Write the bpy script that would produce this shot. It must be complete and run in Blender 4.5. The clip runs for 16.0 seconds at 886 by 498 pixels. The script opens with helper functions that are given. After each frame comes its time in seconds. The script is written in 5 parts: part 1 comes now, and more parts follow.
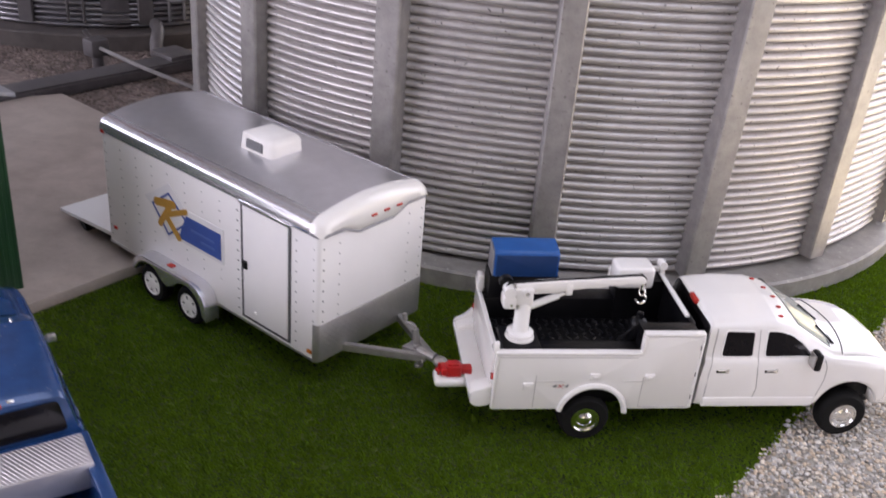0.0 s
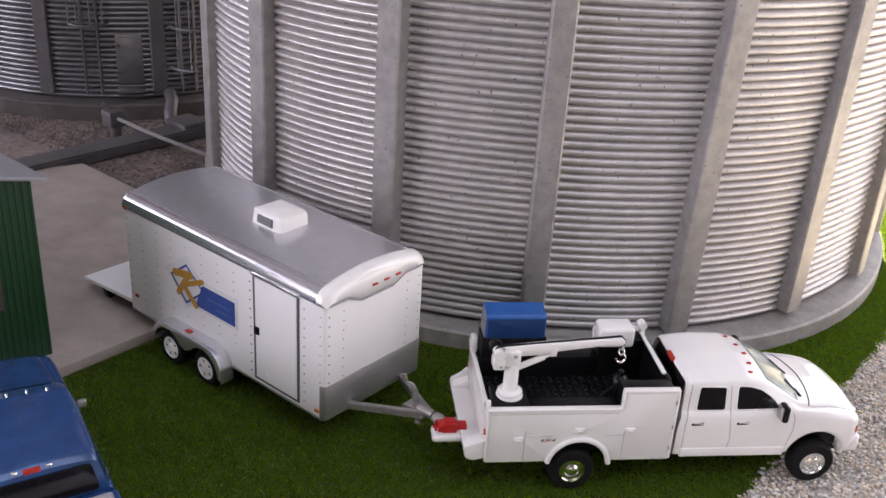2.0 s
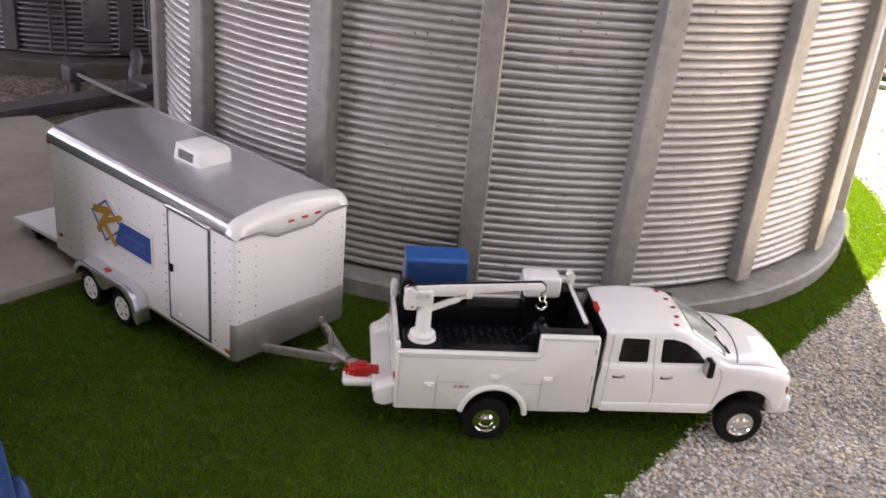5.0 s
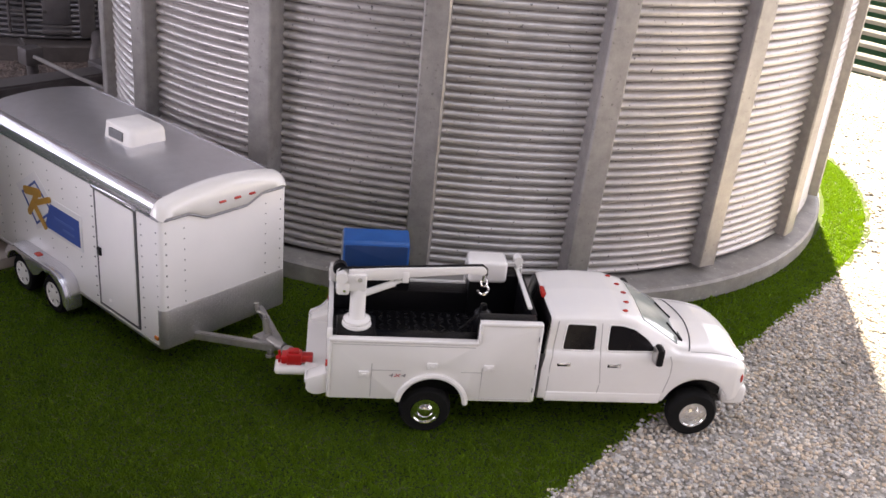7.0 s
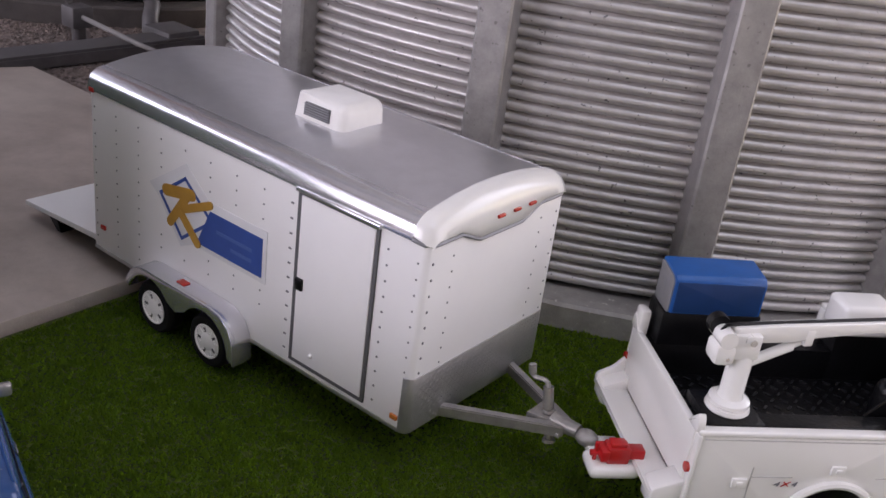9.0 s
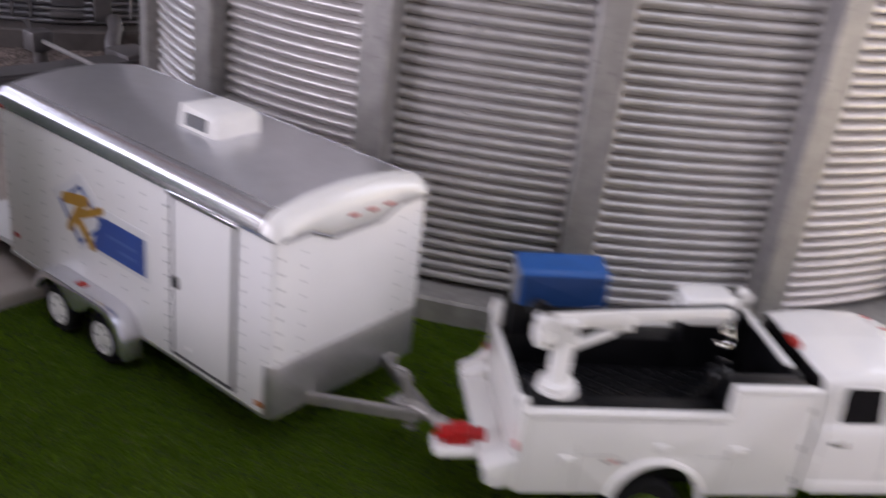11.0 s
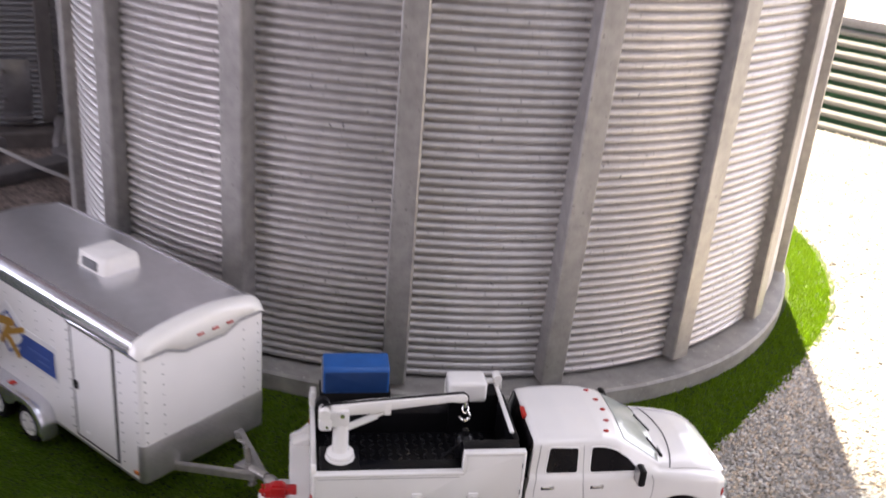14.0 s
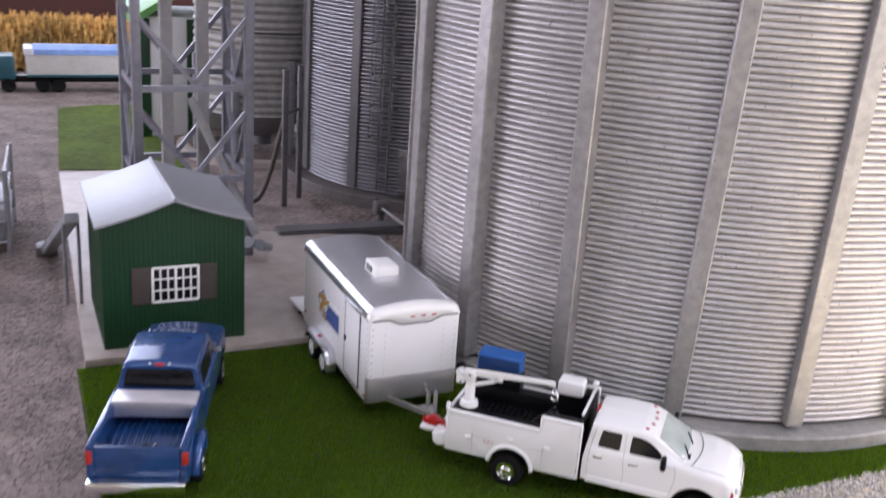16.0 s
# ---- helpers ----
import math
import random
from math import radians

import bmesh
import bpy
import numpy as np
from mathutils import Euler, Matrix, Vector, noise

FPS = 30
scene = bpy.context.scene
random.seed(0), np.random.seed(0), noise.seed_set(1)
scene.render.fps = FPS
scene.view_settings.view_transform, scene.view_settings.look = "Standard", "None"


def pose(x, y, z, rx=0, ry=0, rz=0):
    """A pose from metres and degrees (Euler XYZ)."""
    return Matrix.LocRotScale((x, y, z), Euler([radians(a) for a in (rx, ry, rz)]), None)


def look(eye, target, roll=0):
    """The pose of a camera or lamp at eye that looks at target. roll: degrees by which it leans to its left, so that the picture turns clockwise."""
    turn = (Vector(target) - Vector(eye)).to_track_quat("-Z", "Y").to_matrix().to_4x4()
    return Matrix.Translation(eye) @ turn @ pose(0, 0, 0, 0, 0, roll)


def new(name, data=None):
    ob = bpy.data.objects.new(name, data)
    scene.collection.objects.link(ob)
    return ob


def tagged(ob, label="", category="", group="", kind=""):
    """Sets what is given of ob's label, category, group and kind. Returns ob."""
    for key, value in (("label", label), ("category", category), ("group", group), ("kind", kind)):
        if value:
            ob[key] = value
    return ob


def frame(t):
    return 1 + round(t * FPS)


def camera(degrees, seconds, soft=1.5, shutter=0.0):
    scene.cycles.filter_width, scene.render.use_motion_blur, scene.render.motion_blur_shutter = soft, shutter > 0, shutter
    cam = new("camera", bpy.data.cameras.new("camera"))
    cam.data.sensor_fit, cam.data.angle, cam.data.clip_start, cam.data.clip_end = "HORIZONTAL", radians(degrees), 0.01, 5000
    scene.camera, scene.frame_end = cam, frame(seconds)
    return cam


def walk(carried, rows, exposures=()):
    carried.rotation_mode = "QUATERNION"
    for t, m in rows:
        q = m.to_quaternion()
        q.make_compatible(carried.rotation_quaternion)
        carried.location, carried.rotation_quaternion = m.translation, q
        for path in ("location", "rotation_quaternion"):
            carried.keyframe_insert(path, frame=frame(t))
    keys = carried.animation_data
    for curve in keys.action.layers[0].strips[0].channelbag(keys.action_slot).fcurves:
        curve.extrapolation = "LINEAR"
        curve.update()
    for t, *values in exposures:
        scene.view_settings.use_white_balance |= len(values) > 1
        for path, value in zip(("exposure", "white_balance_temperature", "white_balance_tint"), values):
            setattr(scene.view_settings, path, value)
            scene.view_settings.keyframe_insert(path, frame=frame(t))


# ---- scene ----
# A toy farmyard in 1:64 scale. All sizes below are written in full-size metres; U brings them down to the model.
U = 1 / 64

cam = camera(48.75, 16.0, soft=1.5, shutter=0.5)
# seconds, eye, yaw, pitch, roll
ROWS = [
    (0, 0.395, 0.052, 9.133, 37.82, -27.55, 5.01),
    (0.5, 0.306, -0.373, 9.833, 38.43, -27.47, 3.88),
    (1, 0.722, -0.500, 9.870, 39.11, -26.49, 3.61),
    (1.5, 1.257, -0.487, 10.182, 39.01, -25.79, 3.54),
    (2, 1.160, -0.617, 10.128, 38.60, -25.21, 3.75),
    (2.5, 1.028, -0.625, 9.828, 38.70, -24.78, 4.44),
    (3, 1.034, -0.126, 9.564, 38.15, -24.71, 5.25),
    (3.5, 1.366, 0.045, 9.181, 38.26, -24.79, 5.73),
    (4, 1.830, 0.239, 9.041, 39.50, -24.36, 5.54),
    (4.5, 2.049, 0.337, 9.061, 39.71, -24.34, 5.32),
    (5, 2.236, 0.428, 9.019, 39.16, -24.86, 5.57),
    (5.2, 2.296, 0.441, 9.017, 38.59, -25.05, 5.74),
    (7.3, 2.558, 1.642, 8.442, 39.23, -25.27, 5.62),
    (7.5, 1.703, 1.696, 8.215, 39.54, -25.12, 5.74),
    (8, -1.210, 1.646, 7.373, 38.43, -25.11, 6.34),
    (8.5, -3.151, 2.037, 6.626, 37.07, -25.76, 7.23),
    (8.7, -3.683, 2.111, 6.540, 35.98, -25.43, 7.84),
    (10.8, -3.206, 2.477, 6.960, 35.48, -25.27, 7.86),
    (11, -1.850, 2.684, 6.843, 37.35, -24.33, 6.56),
    (11.5, -0.315, 3.137, 6.886, 36.11, -25.93, 6.73),
    (12, 0.371, 3.431, 6.977, 34.42, -26.04, 6.72),
    (12.5, 0.486, 3.560, 7.075, 33.31, -25.75, 6.55),
    (13, 0.542, 3.361, 7.180, 34.16, -25.66, 5.95),
    (13.5, 0.646, 3.046, 8.148, 35.41, -25.59, 5.53),
    (14, 1.960, 1.674, 10.025, 36.84, -23.55, 4.71),
    (14.5, 4.537, -0.257, 11.613, 44.48, -20.70, 4.88),
    (15, 7.403, -0.314, 12.889, 52.84, -18.32, 4.48),
    (15.5, 9.426, 0.811, 12.606, 60.64, -17.86, 4.39),
    (16, 11.462, 1.189, 11.741, 65.04, -18.44, 4.08),
]


def eye_pose(x, y, z, yaw, pitch, roll):
    return pose(x * U, y * U, z * U, 0, 0, yaw) @ pose(0, 0, 0, 90 + pitch, 0, 0) @ pose(0, 0, 0, 0, 0, roll)


# seconds, stops, kelvin, tint
EXPOSURE = [(0, 3.46, 6500, 25), (3.5, 3.30, 6600, 24), (5.0, 3.29, 6750, 24), (8.0, 3.27, 6600, 25), (11.0, 3.24, 6450, 25), (12.5, 3.25, 6800, 25), (13.5, 3.24, 6750, 25),
            (14.0, 3.26, 6500, 25), (14.5, 3.17, 6500, 24), (15.2, 3.24, 6400, 24), (16, 3.52, 6250, 24)]
walk(cam, [(t, eye_pose(*r)) for t, *r in ROWS], EXPOSURE)

# ---- light: a room with windows and an added skylight; sun and sky come through the openings ----
world = bpy.data.worlds.new("sky")
scene.world = world
world.use_nodes = True
wn = world.node_tree.nodes
sky = wn.new("ShaderNodeTexSky")
sky.sky_type, sky.sun_disc = "NISHITA", False
SUN_AZ, SUN_EL = 120.0, 43.0          # direction to the sun: degrees from +x towards +y, and above the ground
sky.sun_elevation, sky.sun_rotation = radians(SUN_EL), radians(90 - SUN_AZ)
wn["Background"].inputs["Strength"].default_value = 0.010
world.node_tree.links.new(sky.outputs["Color"], wn["Background"].inputs["Color"])
sun = new("sun", bpy.data.lights.new("sun", "SUN"))
sun.data.energy, sun.data.angle, sun.data.color = 3.3, radians(0.6), (1.0, 0.95, 0.66)
sa, se = radians(SUN_AZ), radians(SUN_EL)
sun.matrix_world = look((math.cos(sa) * math.cos(se), math.sin(sa) * math.cos(se), math.sin(se)), (0, 0, 0))
# room: x0, x1, y0, y1, z1; windows as spans along the wall and in height
ROOM = (-150.0, 150.0, -120.0, 130.0, 130.0)
WIN_SUN = (-95.0, 120.0, 6.0, 125.0)     # in the wall at +y
WIN_BACK = (-112.0, -28.0, 8.0, 78.0)  # in the wall at -y
WIN_WEST = (-105.0, 20.0, 14.0, 90.0)  # in the wall at -x
WIN_EAST = (15.0, 120.0, 6.0, 110.0)   # in the wall at +x
ADDED_SKYLIGHT = (10.0, 110.0, -60.0, 30.0)  # unseen, added in the ceiling: x0, x1, y0, y1


def window_light(name, span, y, facing, watts, colour):
    lamp = new(name, bpy.data.lights.new(name, "AREA"))
    lamp.data.shape, lamp.data.size, lamp.data.size_y = "RECTANGLE", (span[1] - span[0]) * U, (span[3] - span[2]) * U
    lamp.data.energy, lamp.data.color = watts, colour
    along, across, up = (span[0] + span[1]) / 2 * U, y * U, (span[2] + span[3]) / 2 * U
    if facing in ("west", "east"):
        lamp.matrix_world = look((across, along, up), (across + (1 if facing == "east" else -1), along, up))
    else:
        lamp.matrix_world = look((along, across, up), (along, across + facing, up))


window_light("window_light_sun", WIN_SUN, ROOM[3] - 1, -1, 6.5, (0.94, 0.98, 1.0))
window_light("window_light_back", WIN_BACK, ROOM[2] + 1, 1, 3.1, (0.95, 0.95, 1.0))
window_light("window_light_west", WIN_WEST, ROOM[0] + 1, "east", 4.2, (0.84, 0.91, 1.0))
window_light("window_light_east", WIN_EAST, ROOM[1] - 1, "west", 2.1, (1.0, 0.96, 0.97))
# added overhead lamp that brightens roofs, bonnet and gravel from above
lamp = new("added_skylight_light", bpy.data.lights.new("added_skylight_light", "AREA"))
lamp.data.shape, lamp.data.size, lamp.data.size_y = "RECTANGLE", (ADDED_SKYLIGHT[1] - ADDED_SKYLIGHT[0]) * U, (ADDED_SKYLIGHT[3] - ADDED_SKYLIGHT[2]) * U
lamp.data.energy, lamp.data.color = 1.4, (0.86, 0.95, 1.0)
lamp.matrix_world = pose((ADDED_SKYLIGHT[0] + ADDED_SKYLIGHT[1]) / 2 * U, (ADDED_SKYLIGHT[2] + ADDED_SKYLIGHT[3]) / 2 * U, (ROOM[4] - 0.5) * U)

# ---- materials ----


def material(name, colour, rough=0.5, metal=0.0, vary=0.12, grain=6.0, bump=0.0, bump_grain=40.0, coat=0.0, second=None, spots=None, per_piece=0.0, spec=0.5, tints=()):
    """A surface with variation at two scales and fine relief. grain, bump_grain: cells per full-size metre."""
    m = bpy.data.materials.new(name)
    m.use_nodes = True
    nt = m.node_tree
    n, ln = nt.nodes, nt.links
    b = n["Principled BSDF"]
    b.inputs["Metallic"].default_value, b.inputs["Coat Weight"].default_value = metal, coat
    b.inputs["Specular IOR Level"].default_value = spec
    b.inputs["Coat Roughness"].default_value = 0.08
    tc = n.new("ShaderNodeTexCoord")

    def cells(scale, detail=4.0, roughness=0.6):
        x = n.new("ShaderNodeTexNoise")
        x.inputs["Scale"].default_value, x.inputs["Detail"].default_value, x.inputs["Roughness"].default_value = scale / U, detail, roughness
        ln.new(tc.outputs["Object"], x.inputs["Vector"])
        return x

    big, fine = cells(grain / 8, 3), cells(grain, 5, 0.7)
    both = n.new("ShaderNodeMath")
    both.operation = "ADD"
    ln.new(big.outputs["Fac"], both.inputs[0])
    ln.new(fine.outputs["Fac"], both.inputs[1])
    ramp = n.new("ShaderNodeValToRGB")
    half = n.new("ShaderNodeMath")
    half.operation = "MULTIPLY"
    half.inputs[1].default_value = 0.5
    ln.new(both.outputs[0], half.inputs[0])
    ln.new(half.outputs[0], ramp.inputs["Fac"])
    c2 = second or tuple(c * (1 - 1.6 * vary) for c in colour)
    ramp.color_ramp.elements[0].position, ramp.color_ramp.elements[1].position = 0.38, 0.62
    ramp.color_ramp.elements[0].color = (*c2, 1)
    ramp.color_ramp.elements[1].color = (*[min(0.95, c * (1 + 0.5 * vary)) for c in colour], 1)
    out = ramp.outputs["Color"]
    if spots:
        colour_s, amount, scale = spots
        s = cells(scale, 2)
        sr = n.new("ShaderNodeValToRGB")
        sr.color_ramp.elements[0].position, sr.color_ramp.elements[1].position = 1 - amount, min(1.0, 1 - amount + 0.06)
        mix = n.new("ShaderNodeMix")
        mix.data_type = "RGBA"
        ln.new(s.outputs["Fac"], sr.inputs["Fac"])
        ln.new(sr.outputs["Color"], mix.inputs["Factor"])
        ln.new(out, mix.inputs[6])
        mix.inputs[7].default_value = (*colour_s, 1)
        out = mix.outputs[2]
    if per_piece:
        geo, hsv = n.new("ShaderNodeNewGeometry"), n.new("ShaderNodeHueSaturation")
        rng = n.new("ShaderNodeMapRange")
        rng.inputs["To Min"].default_value, rng.inputs["To Max"].default_value = 1 - per_piece, 1 + per_piece
        ln.new(geo.outputs["Random Per Island"], rng.inputs["Value"])
        ln.new(rng.outputs[0], hsv.inputs["Value"])
        ln.new(out, hsv.inputs["Color"])
        out = hsv.outputs["Color"]
        if tints:
            # every piece takes one of the tints by its own random number
            far, rest, pick, mul = n.new("ShaderNodeMath"), n.new("ShaderNodeMath"), n.new("ShaderNodeValToRGB"), n.new("ShaderNodeMix")
            far.operation, rest.operation, mul.data_type, mul.blend_type = "MULTIPLY", "FRACT", "RGBA", "MULTIPLY"
            far.inputs[1].default_value, mul.inputs["Factor"].default_value = 37.3, 1.0
            pick.color_ramp.interpolation = "CONSTANT"
            for k, c in enumerate(tints):
                e = pick.color_ramp.elements[k] if k < 2 else pick.color_ramp.elements.new(k / len(tints))
                e.position, e.color = k / len(tints), (*c, 1)
            ln.new(geo.outputs["Random Per Island"], far.inputs[0])
            ln.new(far.outputs[0], rest.inputs[0])
            ln.new(rest.outputs[0], pick.inputs["Fac"])
            ln.new(out, mul.inputs[6])
            ln.new(pick.outputs["Color"], mul.inputs[7])
            out = mul.outputs[2]
    ln.new(out, b.inputs["Base Color"])
    rr = n.new("ShaderNodeMapRange")
    swing = 0.05 if coat else 0.2
    rr.inputs["To Min"].default_value, rr.inputs["To Max"].default_value = max(0.02, rough * (1 - swing)), min(1, rough * (1 + swing))
    ln.new(fine.outputs["Fac"], rr.inputs["Value"])
    ln.new(rr.outputs[0], b.inputs["Roughness"])
    if bump:
        bn, bt = n.new("ShaderNodeBump"), cells(bump_grain, 3)
        bn.inputs["Strength"].default_value, bn.inputs["Distance"].default_value = bump, 0.02 * U
        ln.new(bt.outputs["Fac"], bn.inputs["Height"])
        ln.new(bn.outputs[0], b.inputs["Normal"])
    return m


M_ROAD = material("brown yard dust", (0.27, 0.215, 0.195), 0.95, vary=0.35, grain=5, bump=1.0, bump_grain=12)
M_GRAVEL = material("gravel bed", (0.43, 0.41, 0.37), 0.9, vary=0.35, grain=7, bump=1.0, bump_grain=14)
M_STONE = material("gravel stones", (0.74, 0.70, 0.64), 0.8, vary=0.2, grain=5, bump=0.4, per_piece=0.22,
                   tints=((1, 1, 1), (1, 0.88, 0.74), (0.70, 0.72, 0.76), (1, 0.96, 0.9), (0.82, 0.73, 0.63), (0.9, 0.93, 0.98), (0.5, 0.48, 0.46)))
M_DUSTSTONE = material("dusty road stones", (0.25, 0.20, 0.18), 0.9, vary=0.3, grain=5, bump=0.4, per_piece=0.4)
M_TURF = material("turf mat", (0.062, 0.092, 0.011), 0.95, vary=0.3, grain=8, bump=1.0, bump_grain=26, spec=0.2)
# lighter copy of the turf mat: west light on the patch is put into its colour
M_LIT_PATCH = material("turf patch with west light in its colour", (0.11, 0.165, 0.022), 0.95, vary=0.3, grain=3, bump=1.0, bump_grain=26, spec=0.2)
M_TUFT = material("turf fibre", (0.047, 0.077, 0.010), 0.9, grain=4.5, per_piece=0.35, spec=0.2, second=(0.026, 0.036, 0.008))


def see_through(mat, colour, share):
    """Thin fibres pass some light: mixes a translucent share into a material."""
    nt = mat.node_tree
    tr, mix = nt.nodes.new("ShaderNodeBsdfTranslucent"), nt.nodes.new("ShaderNodeMixShader")
    tr.inputs["Color"].default_value = (*colour, 1)
    mix.inputs[0].default_value = share
    nt.links.new(nt.nodes["Principled BSDF"].outputs[0], mix.inputs[1])
    nt.links.new(tr.outputs[0], mix.inputs[2])
    nt.links.new(mix.outputs[0], nt.nodes["Material Output"].inputs["Surface"])


see_through(M_TUFT, (0.58, 0.80, 0.04), 0.50)
M_SLAB = material("painted slab", (0.45, 0.39, 0.35), 0.5, vary=0.18, grain=1.6, bump=0.25, bump_grain=30, second=(0.34, 0.285, 0.25))
M_FOUND = material("cast foundation", (0.36, 0.345, 0.325), 0.5, vary=0.2, grain=3, bump=0.35, bump_grain=40, spots=((0.66, 0.64, 0.6), 0.31, 12))
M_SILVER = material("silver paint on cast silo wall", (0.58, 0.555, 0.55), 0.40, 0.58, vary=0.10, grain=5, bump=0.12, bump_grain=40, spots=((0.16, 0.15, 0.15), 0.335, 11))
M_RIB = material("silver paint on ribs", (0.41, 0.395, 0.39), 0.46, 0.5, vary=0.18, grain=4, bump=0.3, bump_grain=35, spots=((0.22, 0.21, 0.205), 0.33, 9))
M_DULL = material("dull dark grey steel", (0.15, 0.14, 0.145), 0.5, 0.3, vary=0.15, grain=4)
M_DARKFOUND = material("dusty dark concrete", (0.115, 0.10, 0.095), 0.6, vary=0.2, grain=3, bump=0.3, bump_grain=40)
M_TOWER = material("blue-grey tower steel", (0.235, 0.235, 0.27), 0.5, 0.3, vary=0.15, grain=4)
M_GALV = material("dark galvanised wall", (0.29, 0.285, 0.305), 0.34, 0.8, vary=0.12, grain=4, bump=0.1)
M_WIRE = material("pale ladder wire", (0.27, 0.265, 0.285), 0.4, 0.5, vary=0.1)
M_OLDRIB = material("grey painted steel", (0.30, 0.30, 0.32), 0.5, 0.3, vary=0.15, grain=4)
M_WHITE = material("white enamel", (0.86, 0.85, 0.83), 0.26, vary=0.012, grain=3, coat=0.7)
M_TRAILER = material("white trailer skin", (0.86, 0.85, 0.85), 0.35, vary=0.012, grain=3, coat=0.2)
M_PLASTIC = material("white plastic", (0.90, 0.885, 0.87), 0.45, vary=0.03, grain=4)
M_ROOF = material("silver trailer roof", (0.68, 0.68, 0.71), 0.31, 0.8, vary=0.05, grain=5, bump=0.02, bump_grain=50)
M_BRIGHT = material("bright silver trim", (0.80, 0.80, 0.81), 0.2, 0.9, vary=0.015, grain=5)
M_EDGE = material("silver rounded edge", (0.76, 0.76, 0.80), 0.20, 0.85, vary=0.015, grain=5, coat=0.05)
M_STEEL = material("dull silver", (0.52, 0.51, 0.50), 0.32, 0.8, vary=0.12, grain=8, bump=0.2)
M_PLATE = material("tread plate", (0.44, 0.43, 0.435), 0.38, 0.75, vary=0.06, grain=10, bump=0.25, bump_grain=70)
M_TONGUE = material("cast tongue metal", (0.40, 0.385, 0.37), 0.45, 0.6, vary=0.15, grain=8, bump=0.3)
M_CHROME = material("chrome", (0.88, 0.88, 0.86), 0.16, 1.0, vary=0.02)
M_BLACK = material("black plastic", (0.005, 0.005, 0.006), 0.33, vary=0.2, grain=6, bump=0.3, bump_grain=22, spec=0.25)
M_TREAD = material("worn black tread", (0.016, 0.016, 0.018), 0.24, vary=0.2, grain=8)
M_TYRE = material("rubber tyre", (0.008, 0.008, 0.008), 0.8, vary=0.2, grain=8, bump=0.3, spec=0.2)
M_GROOVE = material("pale shadow groove", (0.50, 0.49, 0.48), 0.7, vary=0.1)
M_SEAM = material("dark seam", (0.10, 0.10, 0.105), 0.7, vary=0.1)
M_GLASSY = material("dark glazing", (0.010, 0.009, 0.010), 0.15, vary=0.2, grain=2, spec=0.3)
M_SHIELD = material("clear windscreen", (0.42, 0.47, 0.44), 0.10, vary=0.15, grain=2, coat=0.6)
M_RED = material("red enamel", (0.52, 0.012, 0.014), 0.35, vary=0.1, coat=0.3)
M_LAMP = material("red lamp lens", (0.48, 0.03, 0.02), 0.25, vary=0.1, coat=0.3)
M_AMBER = material("amber lamp lens", (0.55, 0.17, 0.03), 0.25, vary=0.1, coat=0.3)
M_BLUE = material("blue plastic", (0.010, 0.100, 0.36), 0.4, vary=0.12, grain=4)
M_DEEPBLUE = material("dark blue panel", (0.008, 0.042, 0.15), 0.45, vary=0.12, grain=4)
M_CAR = material("blue car enamel", (0.018, 0.070, 0.22), 0.24, 0.15, vary=0.2, grain=3, coat=0.5, spots=((0.10, 0.14, 0.24), 0.31, 14))
# lighter than M_PLATE: the sky window's reflection is put into the base colour
M_CHEST = material("tread plate with sky reflection in its colour", (0.66, 0.64, 0.67), 0.36, 0.7, vary=0.05, grain=10, bump=0.2, bump_grain=70)
M_NAVY = material("navy decal", (0.035, 0.085, 0.33), 0.45, vary=0.08, grain=5)
M_GRILLE = material("grey grille", (0.19, 0.19, 0.205), 0.6, vary=0.1)
M_GOLD = material("gold decal", (0.50, 0.27, 0.04), 0.45, vary=0.1, grain=6)
M_DECAL = material("white decal", (0.76, 0.76, 0.78), 0.4, vary=0.03)
M_PALE = material("pale print", (0.075, 0.135, 0.38), 0.5, vary=0.05)
M_GREEN = material("green shed paint", (0.003, 0.048, 0.013), 0.5, vary=0.15, grain=3)
M_SHEDROOF = material("pale shed roof", (0.33, 0.335, 0.36), 0.5, 0.25, vary=0.06, grain=3)
M_BROWN = material("brown shutter", (0.075, 0.06, 0.05), 0.7, vary=0.15)
M_CORN = material("ripe corn", (0.74, 0.45, 0.14), 0.85, vary=0.35, grain=3, per_piece=0.35)
M_WALL = material("warm plaster", (0.13, 0.122, 0.118), 0.9, vary=0.06, grain=0.1)
M_CEIL = material("dim ceiling", (0.22, 0.215, 0.21), 0.9, vary=0.03, grain=0.1)
M_MAROON = material("maroon painted wall", (0.09, 0.030, 0.024), 0.8, vary=0.15, grain=0.4)
M_TARP = material("blue tarpaulin", (0.22, 0.36, 0.72), 0.6, vary=0.2, grain=2, bump=0.3, bump_grain=5)
M_BEIGE = material("pale trailer side", (0.72, 0.70, 0.66), 0.5, vary=0.08, grain=2)
M_TEAL = material("teal enamel", (0.02, 0.10, 0.13), 0.35, vary=0.1)
M_LIME = material("light green paint", (0.13, 0.36, 0.09), 0.5, vary=0.1)
M_PIPE = material("grey plastic pipe", (0.33, 0.32, 0.32), 0.55, vary=0.12, grain=4)

# ---- mesh helpers (full-size metres) ----


def box(bm, x0, x1, y0, y1, z0, z1, bev=0.0, seg=2):
    made = bmesh.ops.create_cube(bm, size=1.0, matrix=Matrix.LocRotScale(((x0 + x1) / 2, (y0 + y1) / 2, (z0 + z1) / 2), None, (abs(x1 - x0), abs(y1 - y0), abs(z1 - z0))))
    if bev:
        edges = {e for v in made["verts"] for e in v.link_edges}
        bmesh.ops.bevel(bm, geom=list(edges), offset=bev, segments=seg, profile=0.5, affect="EDGES")


